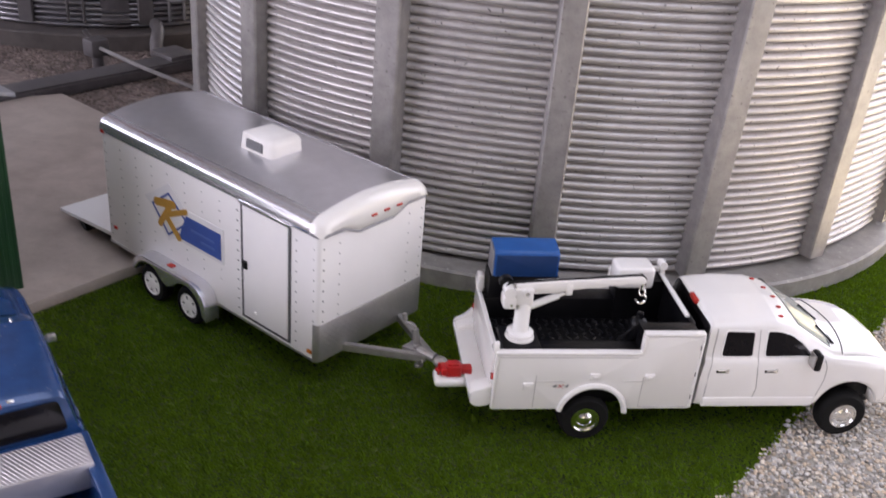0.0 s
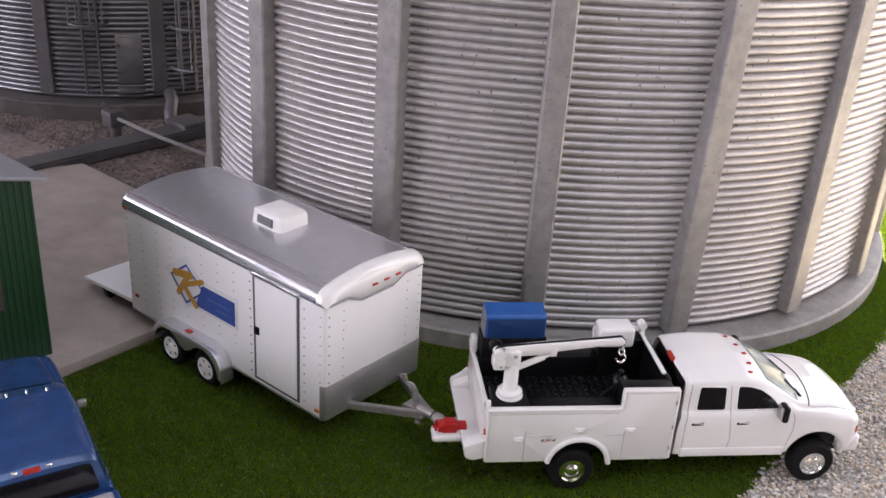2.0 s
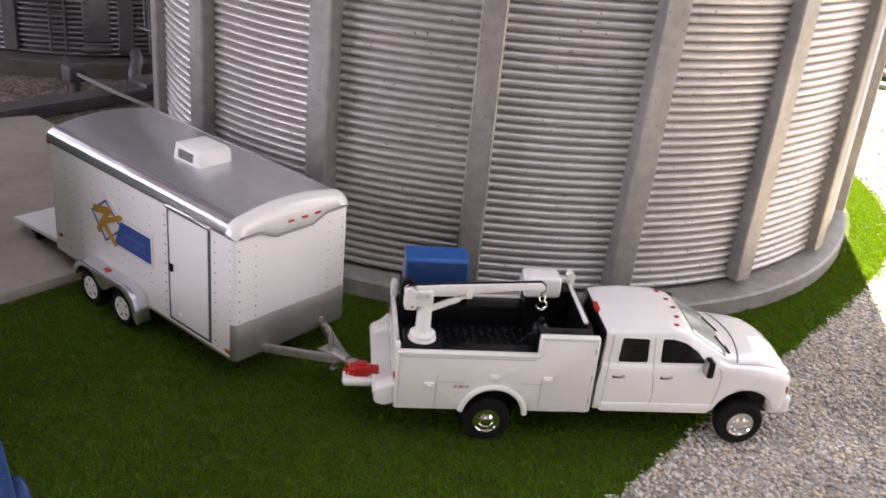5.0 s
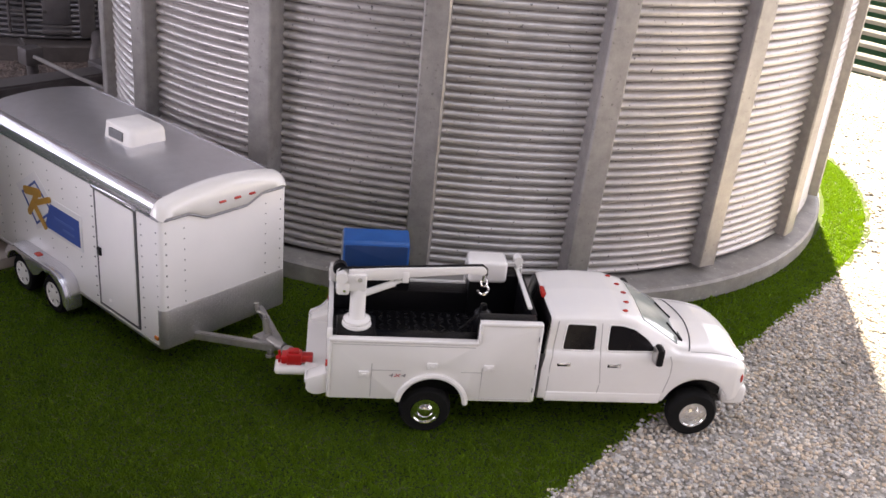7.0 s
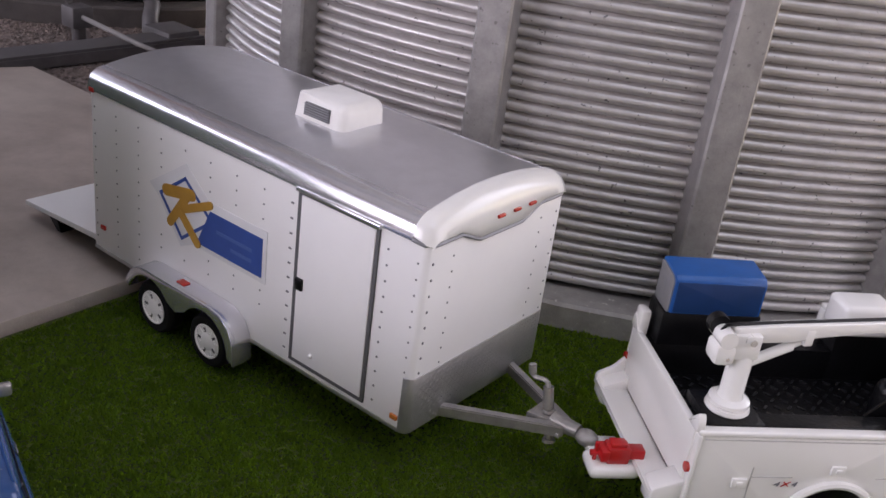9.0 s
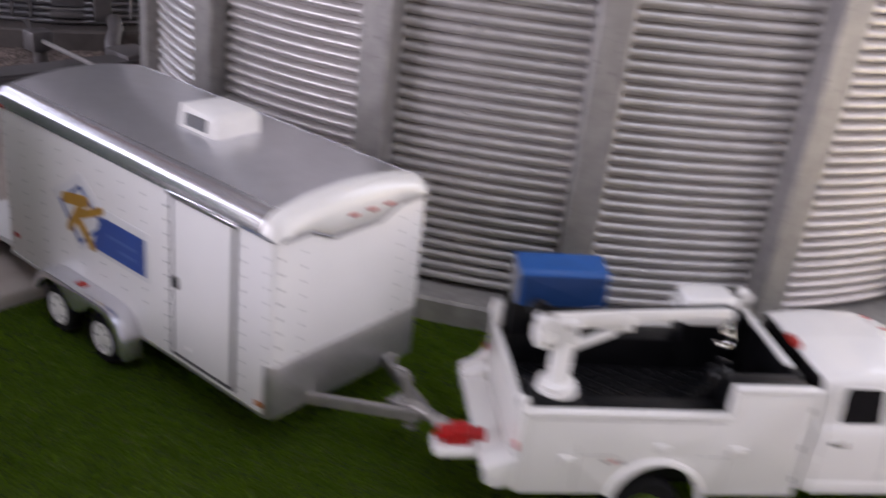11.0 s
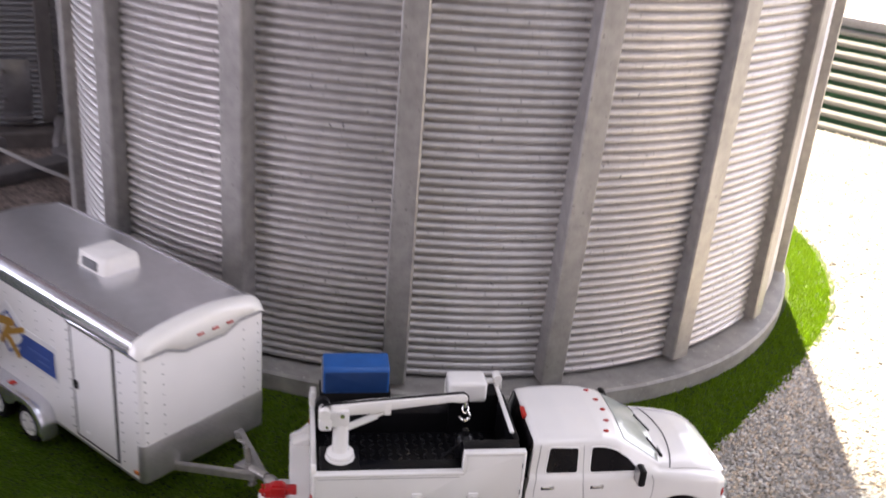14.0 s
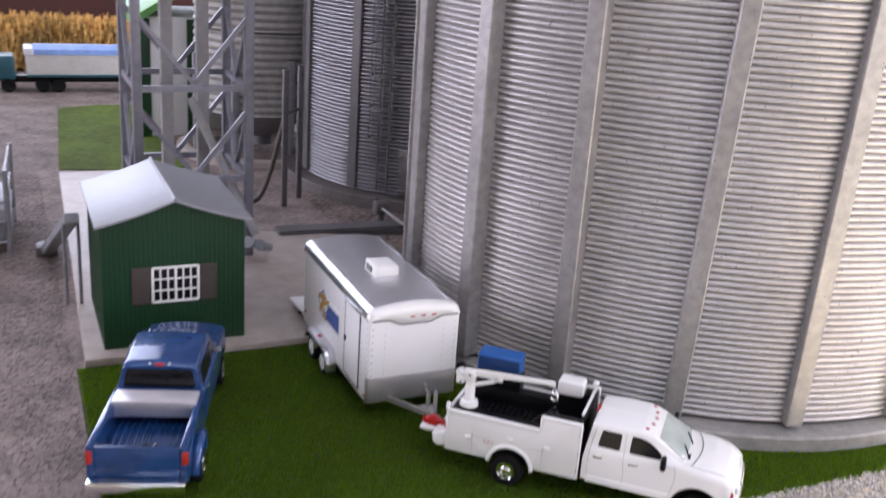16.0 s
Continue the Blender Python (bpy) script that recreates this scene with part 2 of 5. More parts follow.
def rod(bm, a, b, r0, r1=None, seg=10):
    a, b = Vector(a), Vector(b)
    m = Matrix.Translation((a + b) / 2) @ (b - a).to_track_quat("Z", "Y").to_matrix().to_4x4()
    bmesh.ops.create_cone(bm, cap_ends=True, segments=seg, radius1=r0, radius2=r0 if r1 is None else r1, depth=(b - a).length, matrix=m)


def ball(bm, c, r, scale=(1, 1, 1), seg=10):
    bmesh.ops.create_uvsphere(bm, u_segments=seg, v_segments=max(5, seg * 2 // 3), radius=r, matrix=Matrix.LocRotScale(c, None, scale))


def tube(bm, pts, r, seg=8, closed=False):
    pts = [Vector(p) for p in pts]
    rings = []
    for i, p in enumerate(pts):
        a = pts[i - 1] if (i or closed) else p
        b = pts[(i + 1) % len(pts)] if (i + 1 < len(pts) or closed) else p
        q = (b - a).to_track_quat("Z", "Y")
        rings.append([bm.verts.new(p + q @ Vector((r * math.cos(k * math.tau / seg), r * math.sin(k * math.tau / seg), 0))) for k in range(seg)])
    n = len(rings)
    for i in range(n if closed else n - 1):
        ra, rb = rings[i], rings[(i + 1) % n]
        for k in range(seg):
            bm.faces.new((ra[k], ra[(k + 1) % seg], rb[(k + 1) % seg], rb[k]))
    if not closed:
        bm.faces.new(rings[0][::-1])
        bm.faces.new(rings[-1])


def prism(bm, outline, axis, a, b, bev=0.0):
    """A flat outline pushed along an axis from a to b. For axis y the outline is (x, z), for x (y, z), for z (x, y)."""
    def at(p, h):
        return {"y": (p[0], h, p[1]), "x": (h, p[0], p[1]), "z": (p[0], p[1], h)}[axis]
    lo, hi = [bm.verts.new(at(p, a)) for p in outline], [bm.verts.new(at(p, b)) for p in outline]
    f = [bm.faces.new(lo), bm.faces.new(hi[::-1])]
    for i in range(len(outline)):
        j = (i + 1) % len(outline)
        f.append(bm.faces.new((lo[j], lo[i], hi[i], hi[j])))
    bmesh.ops.recalc_face_normals(bm, faces=f)
    if bev:
        rim = list({e for g in f[:2] for e in g.edges})
        bmesh.ops.bevel(bm, geom=rim, offset=bev, segments=2, profile=0.5, affect="EDGES")


def lathe(bm, profile, centre, axis="y", seg=24, caps=True):
    """Turn (radius, height) pairs round an axis through centre."""
    rings = []
    for r, h in profile:
        ring = []
        for k in range(seg):
            c, s = r * math.cos(k * math.tau / seg), r * math.sin(k * math.tau / seg)
            p = {"y": (c, h, s), "z": (c, s, h), "x": (h, c, s)}[axis]
            ring.append(bm.verts.new(Vector(centre) + Vector(p)))
        rings.append(ring)
    for ra, rb in zip(rings, rings[1:]):
        for k in range(seg):
            bm.faces.new((ra[k], ra[(k + 1) % seg], rb[(k + 1) % seg], rb[k]))
    if caps:
        for ring in (rings[0], rings[-1]):
            bm.faces.new(ring)


def mesh_of(bm, mat, name, angle=38):
    bmesh.ops.recalc_face_normals(bm, faces=bm.faces)
    for v in bm.verts:
        v.co *= U
    me = bpy.data.meshes.new(name)
    bm.to_mesh(me)
    bm.free()
    me.materials.append(mat)
    me.shade_smooth()
    me.set_sharp_from_angle(angle=radians(angle))
    return me


def part(name, bm, mat, parent, label="", angle=38):
    """Links a bmesh as one mesh object under a thing or a part."""
    ob = new(name, mesh_of(bm, mat, name, angle))
    ob.parent = parent
    return tagged(ob, label)


def again(ob, name, parent, m=None):
    """Another piece on the same mesh."""
    o = new(name, ob.data)
    o.parent = parent
    if m is not None:
        o.matrix_basis = m
    return o


def thing(name, x, y, z, rz, label, category, group="", kind=""):
    ob = new(name)
    ob.empty_display_size = 0.01
    ob.matrix_basis = pose(x * U, y * U, z * U, 0, 0, rz)
    return tagged(ob, label, category, group, kind)


def solid(name, bm, mat, label, category, kind="", angle=38):
    ob = new(name, mesh_of(bm, mat, name, angle))
    return tagged(ob, label, category, kind=kind)


def B():
    return bmesh.new()

# ---- ground, turf, slab ----
SILO = (-13.80, 21.30)


def ground():
    bm = B()
    box(bm, -153, 153, -123, 133, -0.6, -0.02)
    solid("ground", bm, M_ROAD, "brown gravel ground sheet of the farmyard", "ground", "structure")
    bm = B()
    prism(bm, [(-3.2, -60), (120, -60), (120, 100), (-14, 100), (-14, 20), (-3.2, 20)], "z", -0.1, -0.012)
    solid("gravel_yard", bm, M_GRAVEL, "grey gravel bed of the yard", "gravel bed", "structure")


def turf_edge():
    rng = random.Random(4)
    pts = [(-13.47, 2.45), (-10, 2.42), (-7, 2.47), (-2.85, 2.44)]
    y = 2.9
    while y < 21.6:
        pts.append((-2.85 + rng.uniform(-0.04, 0.04), y))
        y += 0.35
    for a in np.arange(0, 118, 1.6):
        r = 10.87 + rng.uniform(-0.04, 0.04)
        pts.append((SILO[0] + 0.1 + r * math.cos(radians(a)), SILO[1] + 0.33 + r * math.sin(radians(a))))
    return pts + [(SILO[0], SILO[1]), (-13.47, 12.0)]


def turf():
    bm = B()
    prism(bm, turf_edge(), "z", -0.05, 0.0)
    solid("turf", bm, M_TURF, "deep green flocked turf mat under the vehicles", "grass mat", "structure")
    # far patch of turf, coloured as if lit from the west
    bm = B()
    prism(bm, [(-49, 4.3), (-48.5, 4.0), (-34.6, 3.25), (-34.2, 5.7), (-34.2, 9.0), (-49.5, 9.0), (-49.8, 6.5)], "z", -0.05, 0.02)
    solid("turf_patch", bm, M_LIT_PATCH, "green turf patch beside the road, with west light put into its colour", "grass mat", "structure")


def scatter_mesh(name, mat, base, faces, spots, label, category):
    """Many small pieces of one shape in one mesh. spots: x, y, z, size xy, size z, turn."""
    base, faces = np.array(base, float), np.array(faces)
    n, k = len(spots), len(base)
    s = np.array(spots)
    rng = np.random.default_rng(7)
    v = base[None] * (1 + rng.uniform(-0.28, 0.28, (n, k, 3)))
    c, d = np.cos(s[:, 5])[:, None], np.sin(s[:, 5])[:, None]
    x, y = v[..., 0] * s[:, 3, None], v[..., 1] * s[:, 3, None] * (0.75 + 0.5 * rng.random((n, 1)))
    p = np.stack([c * x - d * y + s[:, 0, None], d * x + c * y + s[:, 1, None], v[..., 2] * s[:, 4, None] + s[:, 2, None]], -1) * U
    f = (faces[None] + (np.arange(n) * k)[:, None, None]).reshape(-1, faces.shape[1])
    me = bpy.data.meshes.new(name)
    me.from_pydata(p.reshape(-1, 3), [], f)
    me.materials.append(mat)
    ob = new(name, me)
    return tagged(ob, label, category, kind="stuff")


def grass_fibres():
    rng = random.Random(11)
    spots = []
    while len(spots) < 190000:
        x, y = rng.uniform(-13.4, -2.7), rng.uniform(2.5, 29)
        d = math.hypot(x - SILO[0], y - SILO[1] - 0.25)
        if d < 9.9 or (y > 21.6 and d > 10.85) or (y <= 21.6 and x > -2.82 + rng.gauss(0, 0.04)):
            continue
        big = rng.random() < 0.006
        s = rng.uniform(0.026, 0.046) * (1.7 if big else 1)
        clump = 1 + 1.1 * max(0, noise.noise((x * 5, y * 5, 0)))     # fibres stand higher in clumps
        spots.append((x, y, -0.01, s, rng.uniform(0.016, 0.044) * (1.9 if big else 1) * clump, rng.uniform(0, 6.28)))
    scatter_mesh("grass_tufts", M_TUFT, [(1, 0, 0), (-0.5, 0.87, 0), (-0.5, -0.87, 0), (0.15, 0.1, 1)], [(0, 1, 3), (1, 2, 3), (2, 0, 3)], spots,
                 "short green flock fibres covering the turf mat", "grass")


def stones():
    bm = B()
    bmesh.ops.create_icosphere(bm, subdivisions=1, radius=1)
    base, faces = [tuple(v.co) for v in bm.verts], [[v.index for v in f.verts] for f in bm.faces]
    bm.free()
    rng = random.Random(21)
    spots = []

    def strew(count, x0, x1, y0, y1, lo, hi):
        made = 0
        while made < count:
            x, y = rng.uniform(x0, x1), rng.uniform(y0, y1)
            d = math.hypot(x - SILO[0], y - SILO[1] - 0.25)
            edge = rng.gauss(0, 0.035)
            if (y > 21.6 and d < 10.87 + edge) or (y <= 21.6 and x < -2.86 + edge):
                continue
            s = rng.uniform(lo, hi)
            spots.append((x, y, rng.uniform(-0.03, 0.015), s, s * rng.uniform(0.5, 0.9), rng.uniform(0, 6.28)))
            made += 1

    strew(34000, -3.0, 2.2, 8.5, 22, 0.016, 0.046)
    strew(15000, -9.0, 6.0, 20, 41, 0.03, 0.062)
    scatter_mesh("gravel_stones", M_STONE, base, faces, spots, "loose grey and white gravel stones on the yard", "gravel")
    spots = []
    for _ in range(14000):
        x, y = rng.uniform(-34, -3.2), rng.uniform(-3, 2.4)
        s = rng.uniform(0.014, 0.034)
        spots.append((x, y, -0.015, s, s * 0.7, rng.uniform(0, 6.28)))
    for _ in range(5000):
        x, y = rng.uniform(-29, -17), rng.uniform(12.9, 17.5)
        s = rng.uniform(0.03, 0.065)
        spots.append((x, y, -0.015, s, s * 0.7, rng.uniform(0, 6.28)))
    scatter_mesh("road_stones", M_DUSTSTONE, base, faces, spots, "fine gravel strewn along the yard road", "gravel")


def slab():
    bm = B()
    prism(bm, [(-13.5, 2.68), (-13.5, 12.25), (-15.6, 12.75), (-22.4, 12.75), (-23.6, 9.4), (-33.4, 9.4), (-33.4, 3.2)], "z", -0.05, 0.19, 0.025)
    solid("slab", bm, M_SLAB, "weathered brown-grey concrete slab under the shed", "slab", "structure")


# ---- silos ----


def silo(name, cx, cy, radius, angles, height, pitch, f_radius, f_height, label, wall_mat, rib_mat, found_mat, rib_w=0.45, rib_d=0.28, ridge=0.10, steps=6, arcs=8, dent=0.0, bulge=0.0, sunk=0.0, gap=0.0, leans={}):
    """angles: the ribs in degrees; dent: how far the wall is pressed in on its far left side; bulge: how far the foundation swells
    towards the yard; sunk: how deep the panels stand back behind the ribs there; gap: the open joint under the panels; leans: degrees by which single ribs stand askew, by their number."""
    t = thing(name, cx, cy, 0, 0, label, "silo", "grain silos")

    def wall(a):
        return radius - dent * math.exp(-(((a + 125 + 180) % 360 - 180) / 32) ** 2)

    def panel(a):
        return wall(a) - sunk * math.exp(-(((a + 58 + 180) % 360 - 180) / 30) ** 2)
    bm = B()
    lathe(bm, [(f_radius - 0.05, -0.04), (f_radius, 0.0), (f_radius, f_height - 0.045), (f_radius - 0.045, f_height), (radius - 1.2, f_height)], (0, 0, 0), "z", 128)
    for v in bm.verts:
        a = math.degrees(math.atan2(v.co.y, v.co.x))
        k = wall(a) / radius + bulge / radius * math.exp(-((a + 14) / 30) ** 2) if v.co.xy.length > radius - 0.5 else 1
        v.co.x, v.co.y = v.co.x * k, v.co.y * k
    part("foundation", bm, found_mat, t, "cast ring foundation")
    rows = int(height / pitch * steps)
    for a0, a1 in zip(angles, angles[1:] + [angles[0] + 360]):
        bm = B()
        grid = []
        turns = [a0 + (a1 - a0) * k / arcs for k in range(arcs + 1)]
        for i in range(rows + 1):
            z = i * pitch / steps
            out = ridge * abs(math.sin(math.pi * z / pitch)) ** 0.62
            grid.append([bm.verts.new(((panel(a) + out) * math.cos(radians(a)), (panel(a) + out) * math.sin(radians(a)), z + f_height + gap)) for a in turns])
        for lo, hi in zip(grid, grid[1:]):
            for k in range(arcs):
                bm.faces.new((lo[k], lo[k + 1], hi[k + 1], hi[k]))
        part("wall_panel", bm, wall_mat, t, angle=80)
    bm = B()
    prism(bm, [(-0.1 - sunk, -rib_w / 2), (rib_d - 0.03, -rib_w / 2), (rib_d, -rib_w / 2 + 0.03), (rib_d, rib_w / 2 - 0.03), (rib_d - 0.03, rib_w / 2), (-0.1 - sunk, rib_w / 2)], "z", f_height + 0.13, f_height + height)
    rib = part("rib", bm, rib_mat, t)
    for i, a in enumerate(angles):
        m = pose(wall(a) * math.cos(radians(a)) * U, wall(a) * math.sin(radians(a)) * U, 0, leans.get(i, 0.0), 0, a)
        if i:
            again(rib, "rib", t, m)
        else:
            rib.matrix_basis = m
    bm = B()
    top = f_height + height
    lathe(bm, [(radius + 0.1, top - 0.1), (radius + 0.24, top), (radius + 0.24, top + 0.15), (0.6, top + radius * 0.5), (0.6, top + radius * 0.5 + 0.5), (0.05, top + radius * 0.5 + 0.6)], (0, 0, 0), "z", 64)
    part("roof", bm, rib_mat, t, "conical silver roof")
    return t


def far_silo_fittings(t, radius, z0):
    """Ladder with cage hoops, a door and a small spout on the wall of the far silo; angles about its own axis."""
    def at(a, r, z):
        return (r * math.cos(radians(a)), r * math.sin(radians(a)), z)
    for a, low, mat, reach in ((-43.0, 2.5, M_DULL, 0.75), (-17.3, 1.05, M_WIRE, 0.9)):
        for da in (-2.0, 2.0):
            bm = B()
            tube(bm, [at(a + da, radius + 0.25, z0 + (0.2 if low > 1 else low)), at(a + da, radius + 0.25, z0 + 15)], 0.045, 6)
            part("ladder_rail", bm, mat, t)
        bm = B()
        rod(bm, at(a - 2.0, radius + 0.25, z0 + 0.9), at(a + 2.0, radius + 0.25, z0 + 0.9), 0.03, seg=6)
        rung = part("ladder_rung", bm, mat, t)
        for i in range(1, 30):
            again(rung, "ladder_rung", t, pose(0, 0, i * 0.45 * U))
        bm = B()
        hoop = [at(a + 5.0 * math.sin(k / 10 * math.pi - math.pi / 2), radius + 0.25 + reach * math.cos(k / 10 * math.pi - math.pi / 2), z0 + low) for k in range(11)]
        tube(bm, hoop, 0.04, 6)
        cage = part("cage_hoop", bm, mat, t)
        for i in range(1, 10):
            again(cage, "cage_hoop", t, pose(0, 0, i * 1.3 * U))
        for k in (2, 4, 6, 8):
            bm = B()
            p = hoop[k]
            tube(bm, [p, (p[0], p[1], z0 + low + 11.8)], 0.025, 5)
            part("cage_bar", bm, mat, t)
    bm = B()
    box(bm, radius + 0.02, radius + 0.16, -0.41, 0.41, z0 + 0.5, z0 + 2.1, 0.04)
    box(bm, radius + 0.14, radius + 0.2, -0.33, 0.33, z0 + 0.6, z0 + 2.0, 0.02)
    d = part("door", bm, M_GALV, t, "grey access door with a raised panel")
    d.matrix_basis = pose(0, 0, 0, 0, 0, -33.2)
    for z in (0.85, 1.7):
        bm = B()
        box(bm, radius + 0.18, radius + 0.24, -0.37, -0.27, z0 + z, z0 + z + 0.1, 0.01)
        part("hinge", bm, M_DULL, d)
    bm = B()
    box(bm, radius, radius + 0.45, -0.42, 0.42, z0 + 0.26, z0 + 0.40, 0.03)
    d = part("door_step", bm, M_DULL, t)
    d.matrix_basis = pose(0, 0, 0, 0, 0, -33.2)


# ---- wheels ----


def wheel(parent, x, y, z, r, width, rim_mat, side, spokes=0, rim=1.0):
    """side: -1 faces the viewer's side (-y), 1 the other."""
    bm = B()
    w = width / 2
    lathe(bm, [(r * 0.50, -w * 0.85), (r * 0.58, -w), (r * 0.88, -w), (r * 0.97, -w * 0.75), (r, -w * 0.4), (r, w * 0.4), (r * 0.97, w * 0.75), (r * 0.88, w), (r * 0.58, w), (r * 0.5, w * 0.85)], (0, 0, 0), "y", 32)
    tyre = part("wheel", bm, M_TYRE, parent, "black treaded rubber tyre and wheel")
    tyre.matrix_basis = pose(x * U, y * U, z * U)
    bm = B()
    s = side
    r *= rim
    lathe(bm, [(r * 0.56, s * w * 0.92), (r * 0.55, s * w * 1.04), (r * 0.50, s * w * 1.05), (r * 0.45, s * w * 0.80), (r * 0.33, s * w * 0.86), (r * 0.25, s * w * 1.04), (r * 0.17, s * w * 1.12), (r * 0.05, s * w * 1.14)], (0, 0, 0), "y", 28)
    for k in range(8):
        a = (k + 0.5) * math.tau / 8
        ball(bm, (r * 0.34 * math.cos(a), s * w * 0.84, r * 0.34 * math.sin(a)), r * 0.045, (1, 1.2, 1), 6)
    for k in range(spokes):
        a = k * math.tau / spokes
        m = Matrix.Rotation(-a, 4, "Y") @ Matrix.Translation((r * 0.38, s * w * 0.82, 0)) @ Matrix.Diagonal((r * 0.34, w * 0.3, r * 0.13, 1))
        bmesh.ops.create_cube(bm, size=1, matrix=m)
    part("rim", bm, rim_mat, tyre, "", 50)
    if spokes:
        bm = B()
        for k in range(spokes):
            a = (k + 0.5) * math.tau / spokes
            m = Matrix.Rotation(-a, 4, "Y") @ Matrix.Translation((r * 0.33, s * w * 0.90, 0)) @ Matrix.Diagonal((r * 0.20, w * 0.12, r * 0.08, 1))
            bmesh.ops.create_cube(bm, size=1, matrix=m)
        part("rim_hole", bm, M_SEAM, tyre)
    return tyre


# ---- enclosed trailer ----
TX0, TX1, TY0, TY1, TZ0 = -14.05, -8.60, 8.75, 11.12, 0.525


def roof_section(n=28, inset=0.0, drop=0.0):
    """Half-round shouldered roof line as (y, z)."""
    mid, half = (TY0 + TY1) / 2, (TY1 - TY0) / 2 + 0.02 - inset
    out = []
    for k in range(n + 1):
        s = -1 + 2 * k / n
        y = mid + half * math.copysign(abs(s) ** 0.625, s)
        e = min(1.0, (1 - abs(y - mid) / half) / 0.16)
        shoulder = 0.16 * math.sqrt(max(0.0, 1 - (1 - e) ** 2))
        out.append((y, 2.705 + shoulder + 0.165 * (1 - ((y - mid) / half) ** 2) - drop))
    return out


def enclosed_trailer():
    t = thing("enclosed_trailer", 0, 0, 0, 0, "white enclosed cargo trailer with silver roof, parked half on the slab", "trailer")
    bm = B()
    r, pts = 0.07, []
    for cx, cy, a0 in ((TX1 - r, TY0 + r, -90), (TX1 - r, TY1 - r, 0), (TX0 + 0.03, TY1 - 0.03, 90), (TX0 + 0.03, TY0 + 0.03, 180)):
        rad = r if cx > -10 else 0.03
        pts += [(cx + rad * math.cos(radians(a0 + k * 15)), cy + rad * math.sin(radians(a0 + k * 15))) for k in range(7)]
    prism(bm, pts, "z", TZ0, 2.715, 0.01)
    part("body", bm, M_TRAILER, t)
    # roof in three strips: sheet and two bright edges
    sec = roof_section(48)
    def strip(idx, name, mat, x0, x1, label="", drop=0.0):
        bm = B()
        a = [bm.verts.new((x0, sec[i][0], sec[i][1] - drop)) for i in idx]
        b = [bm.verts.new((x1, sec[i][0], sec[i][1] - drop)) for i in idx]
        a2 = [bm.verts.new((x0, sec[i][0], sec[i][1] - 0.05)) for i in idx]
        b2 = [bm.verts.new((x1, sec[i][0], sec[i][1] - 0.05)) for i in idx]
        for k in range(len(idx) - 1):
            bm.faces.new((a[k], b[k], b[k + 1], a[k + 1]))
            bm.faces.new((a2[k + 1], b2[k + 1], b2[k], a2[k]))
            bm.faces.new((a[k], a[k + 1], a2[k + 1], a2[k]))
            bm.faces.new((b[k + 1], b[k], b2[k], b2[k + 1]))
        for k in (0, -1):
            bm.faces.new((a[k], a2[k], b2[k], b[k]))
        return part(name, bm, mat, t, label)
    e = 7
    strip(range(e - 1, 50 - e), "roof", M_ROOF, TX0 - 0.02, TX1 - 0.192, "dull silver arched roof sheet", 0.005)
    strip(range(0, e + 1), "roof_edge", M_EDGE, TX0 - 0.03, TX1 - 0.18, "bright silver rounded roof edge")
    strip(range(48 - e, 49), "roof_edge", M_EDGE, TX0 - 0.03, TX1 - 0.18)
    # nose cap: rounded white front under the roof line, with a wavy lower edge
    bm = B()
    def low(y):
        d = abs(y - (TY0 + TY1) / 2)
        return 2.67 - 0.135 * min(1, max(0, (0.68 - d) / 0.3))
    rows = []
    for j, (dx, inset, dz) in enumerate(((-0.19, 0.0, 0.008), (-0.10, 0.0, 0.002), (-0.02, 0.012, -0.04), (0.032, 0.05, -0.12))):
        rows.append([bm.verts.new((TX1 + dx, y, max(z + dz, 2.66))) for y, z in roof_section(36, inset)])
    rows.append([bm.verts.new((TX1 + 0.045, v.co.y, min(low(v.co.y) + 0.03, v.co.z - 0.01))) for v in rows[3]])
    rows.append([bm.verts.new((TX1 + 0.006, v.co.y, min(low(v.co.y), v.co.z - 0.02))) for v in rows[3]])
    for a, b in zip(rows, rows[1:]):
        for k in range(36):
            bm.faces.new((a[k], a[k + 1], b[k + 1], b[k]))
    part("nose_cap", bm, M_WHITE, t, "glossy white rounded nose cap", 60)
    bm = B()
    mid = (TY0 + TY1) / 2
    tube(bm, [(TX1 - 0.19, TY0 - 0.012, 2.67)] + [(TX1 + 0.012 - (0.06 if abs(y - mid) > 1.12 else 0), y, low(y) - 0.015) for y in np.linspace(TY0 + 0.01, TY1 - 0.01, 30)], 0.022, 6)
    part("nose_trim", bm, M_OLDRIB, t, "thin grey wavy trim line")
    for dy in (-0.10, 0.18, 0.46):
        bm = B()
        box(bm, TX1 + 0.03, TX1 + 0.065, mid + dy - 0.06, mid + dy + 0.06, 2.70, 2.735, 0.01)
        part("marker_light", bm, M_LAMP, t, "small red marker light")
    bm = B()
    prism(bm, [(TX1 - 0.10, TY0 - 0.012), (TX1 - r, TY0 - 0.012), (TX1 - 0.01, TY0 + 0.02), (TX1 + 0.012, TY0 + r), (TX1 + 0.012, TY1 - r), (TX1 - 0.01, TY1 - 0.02), (TX1 - r, TY1 + 0.012), (TX1 - 0.10, TY1 + 0.012), (TX1 - 0.10, TY1 - 0.05), (TX1 - 0.10, TY0 + 0.05)],
          "z", TZ0 - 0.02, 1.17, 0.008)
    guard = part("stone_guard", bm, M_PLATE, t, "silver tread-plate stone guard")
    bm = B()
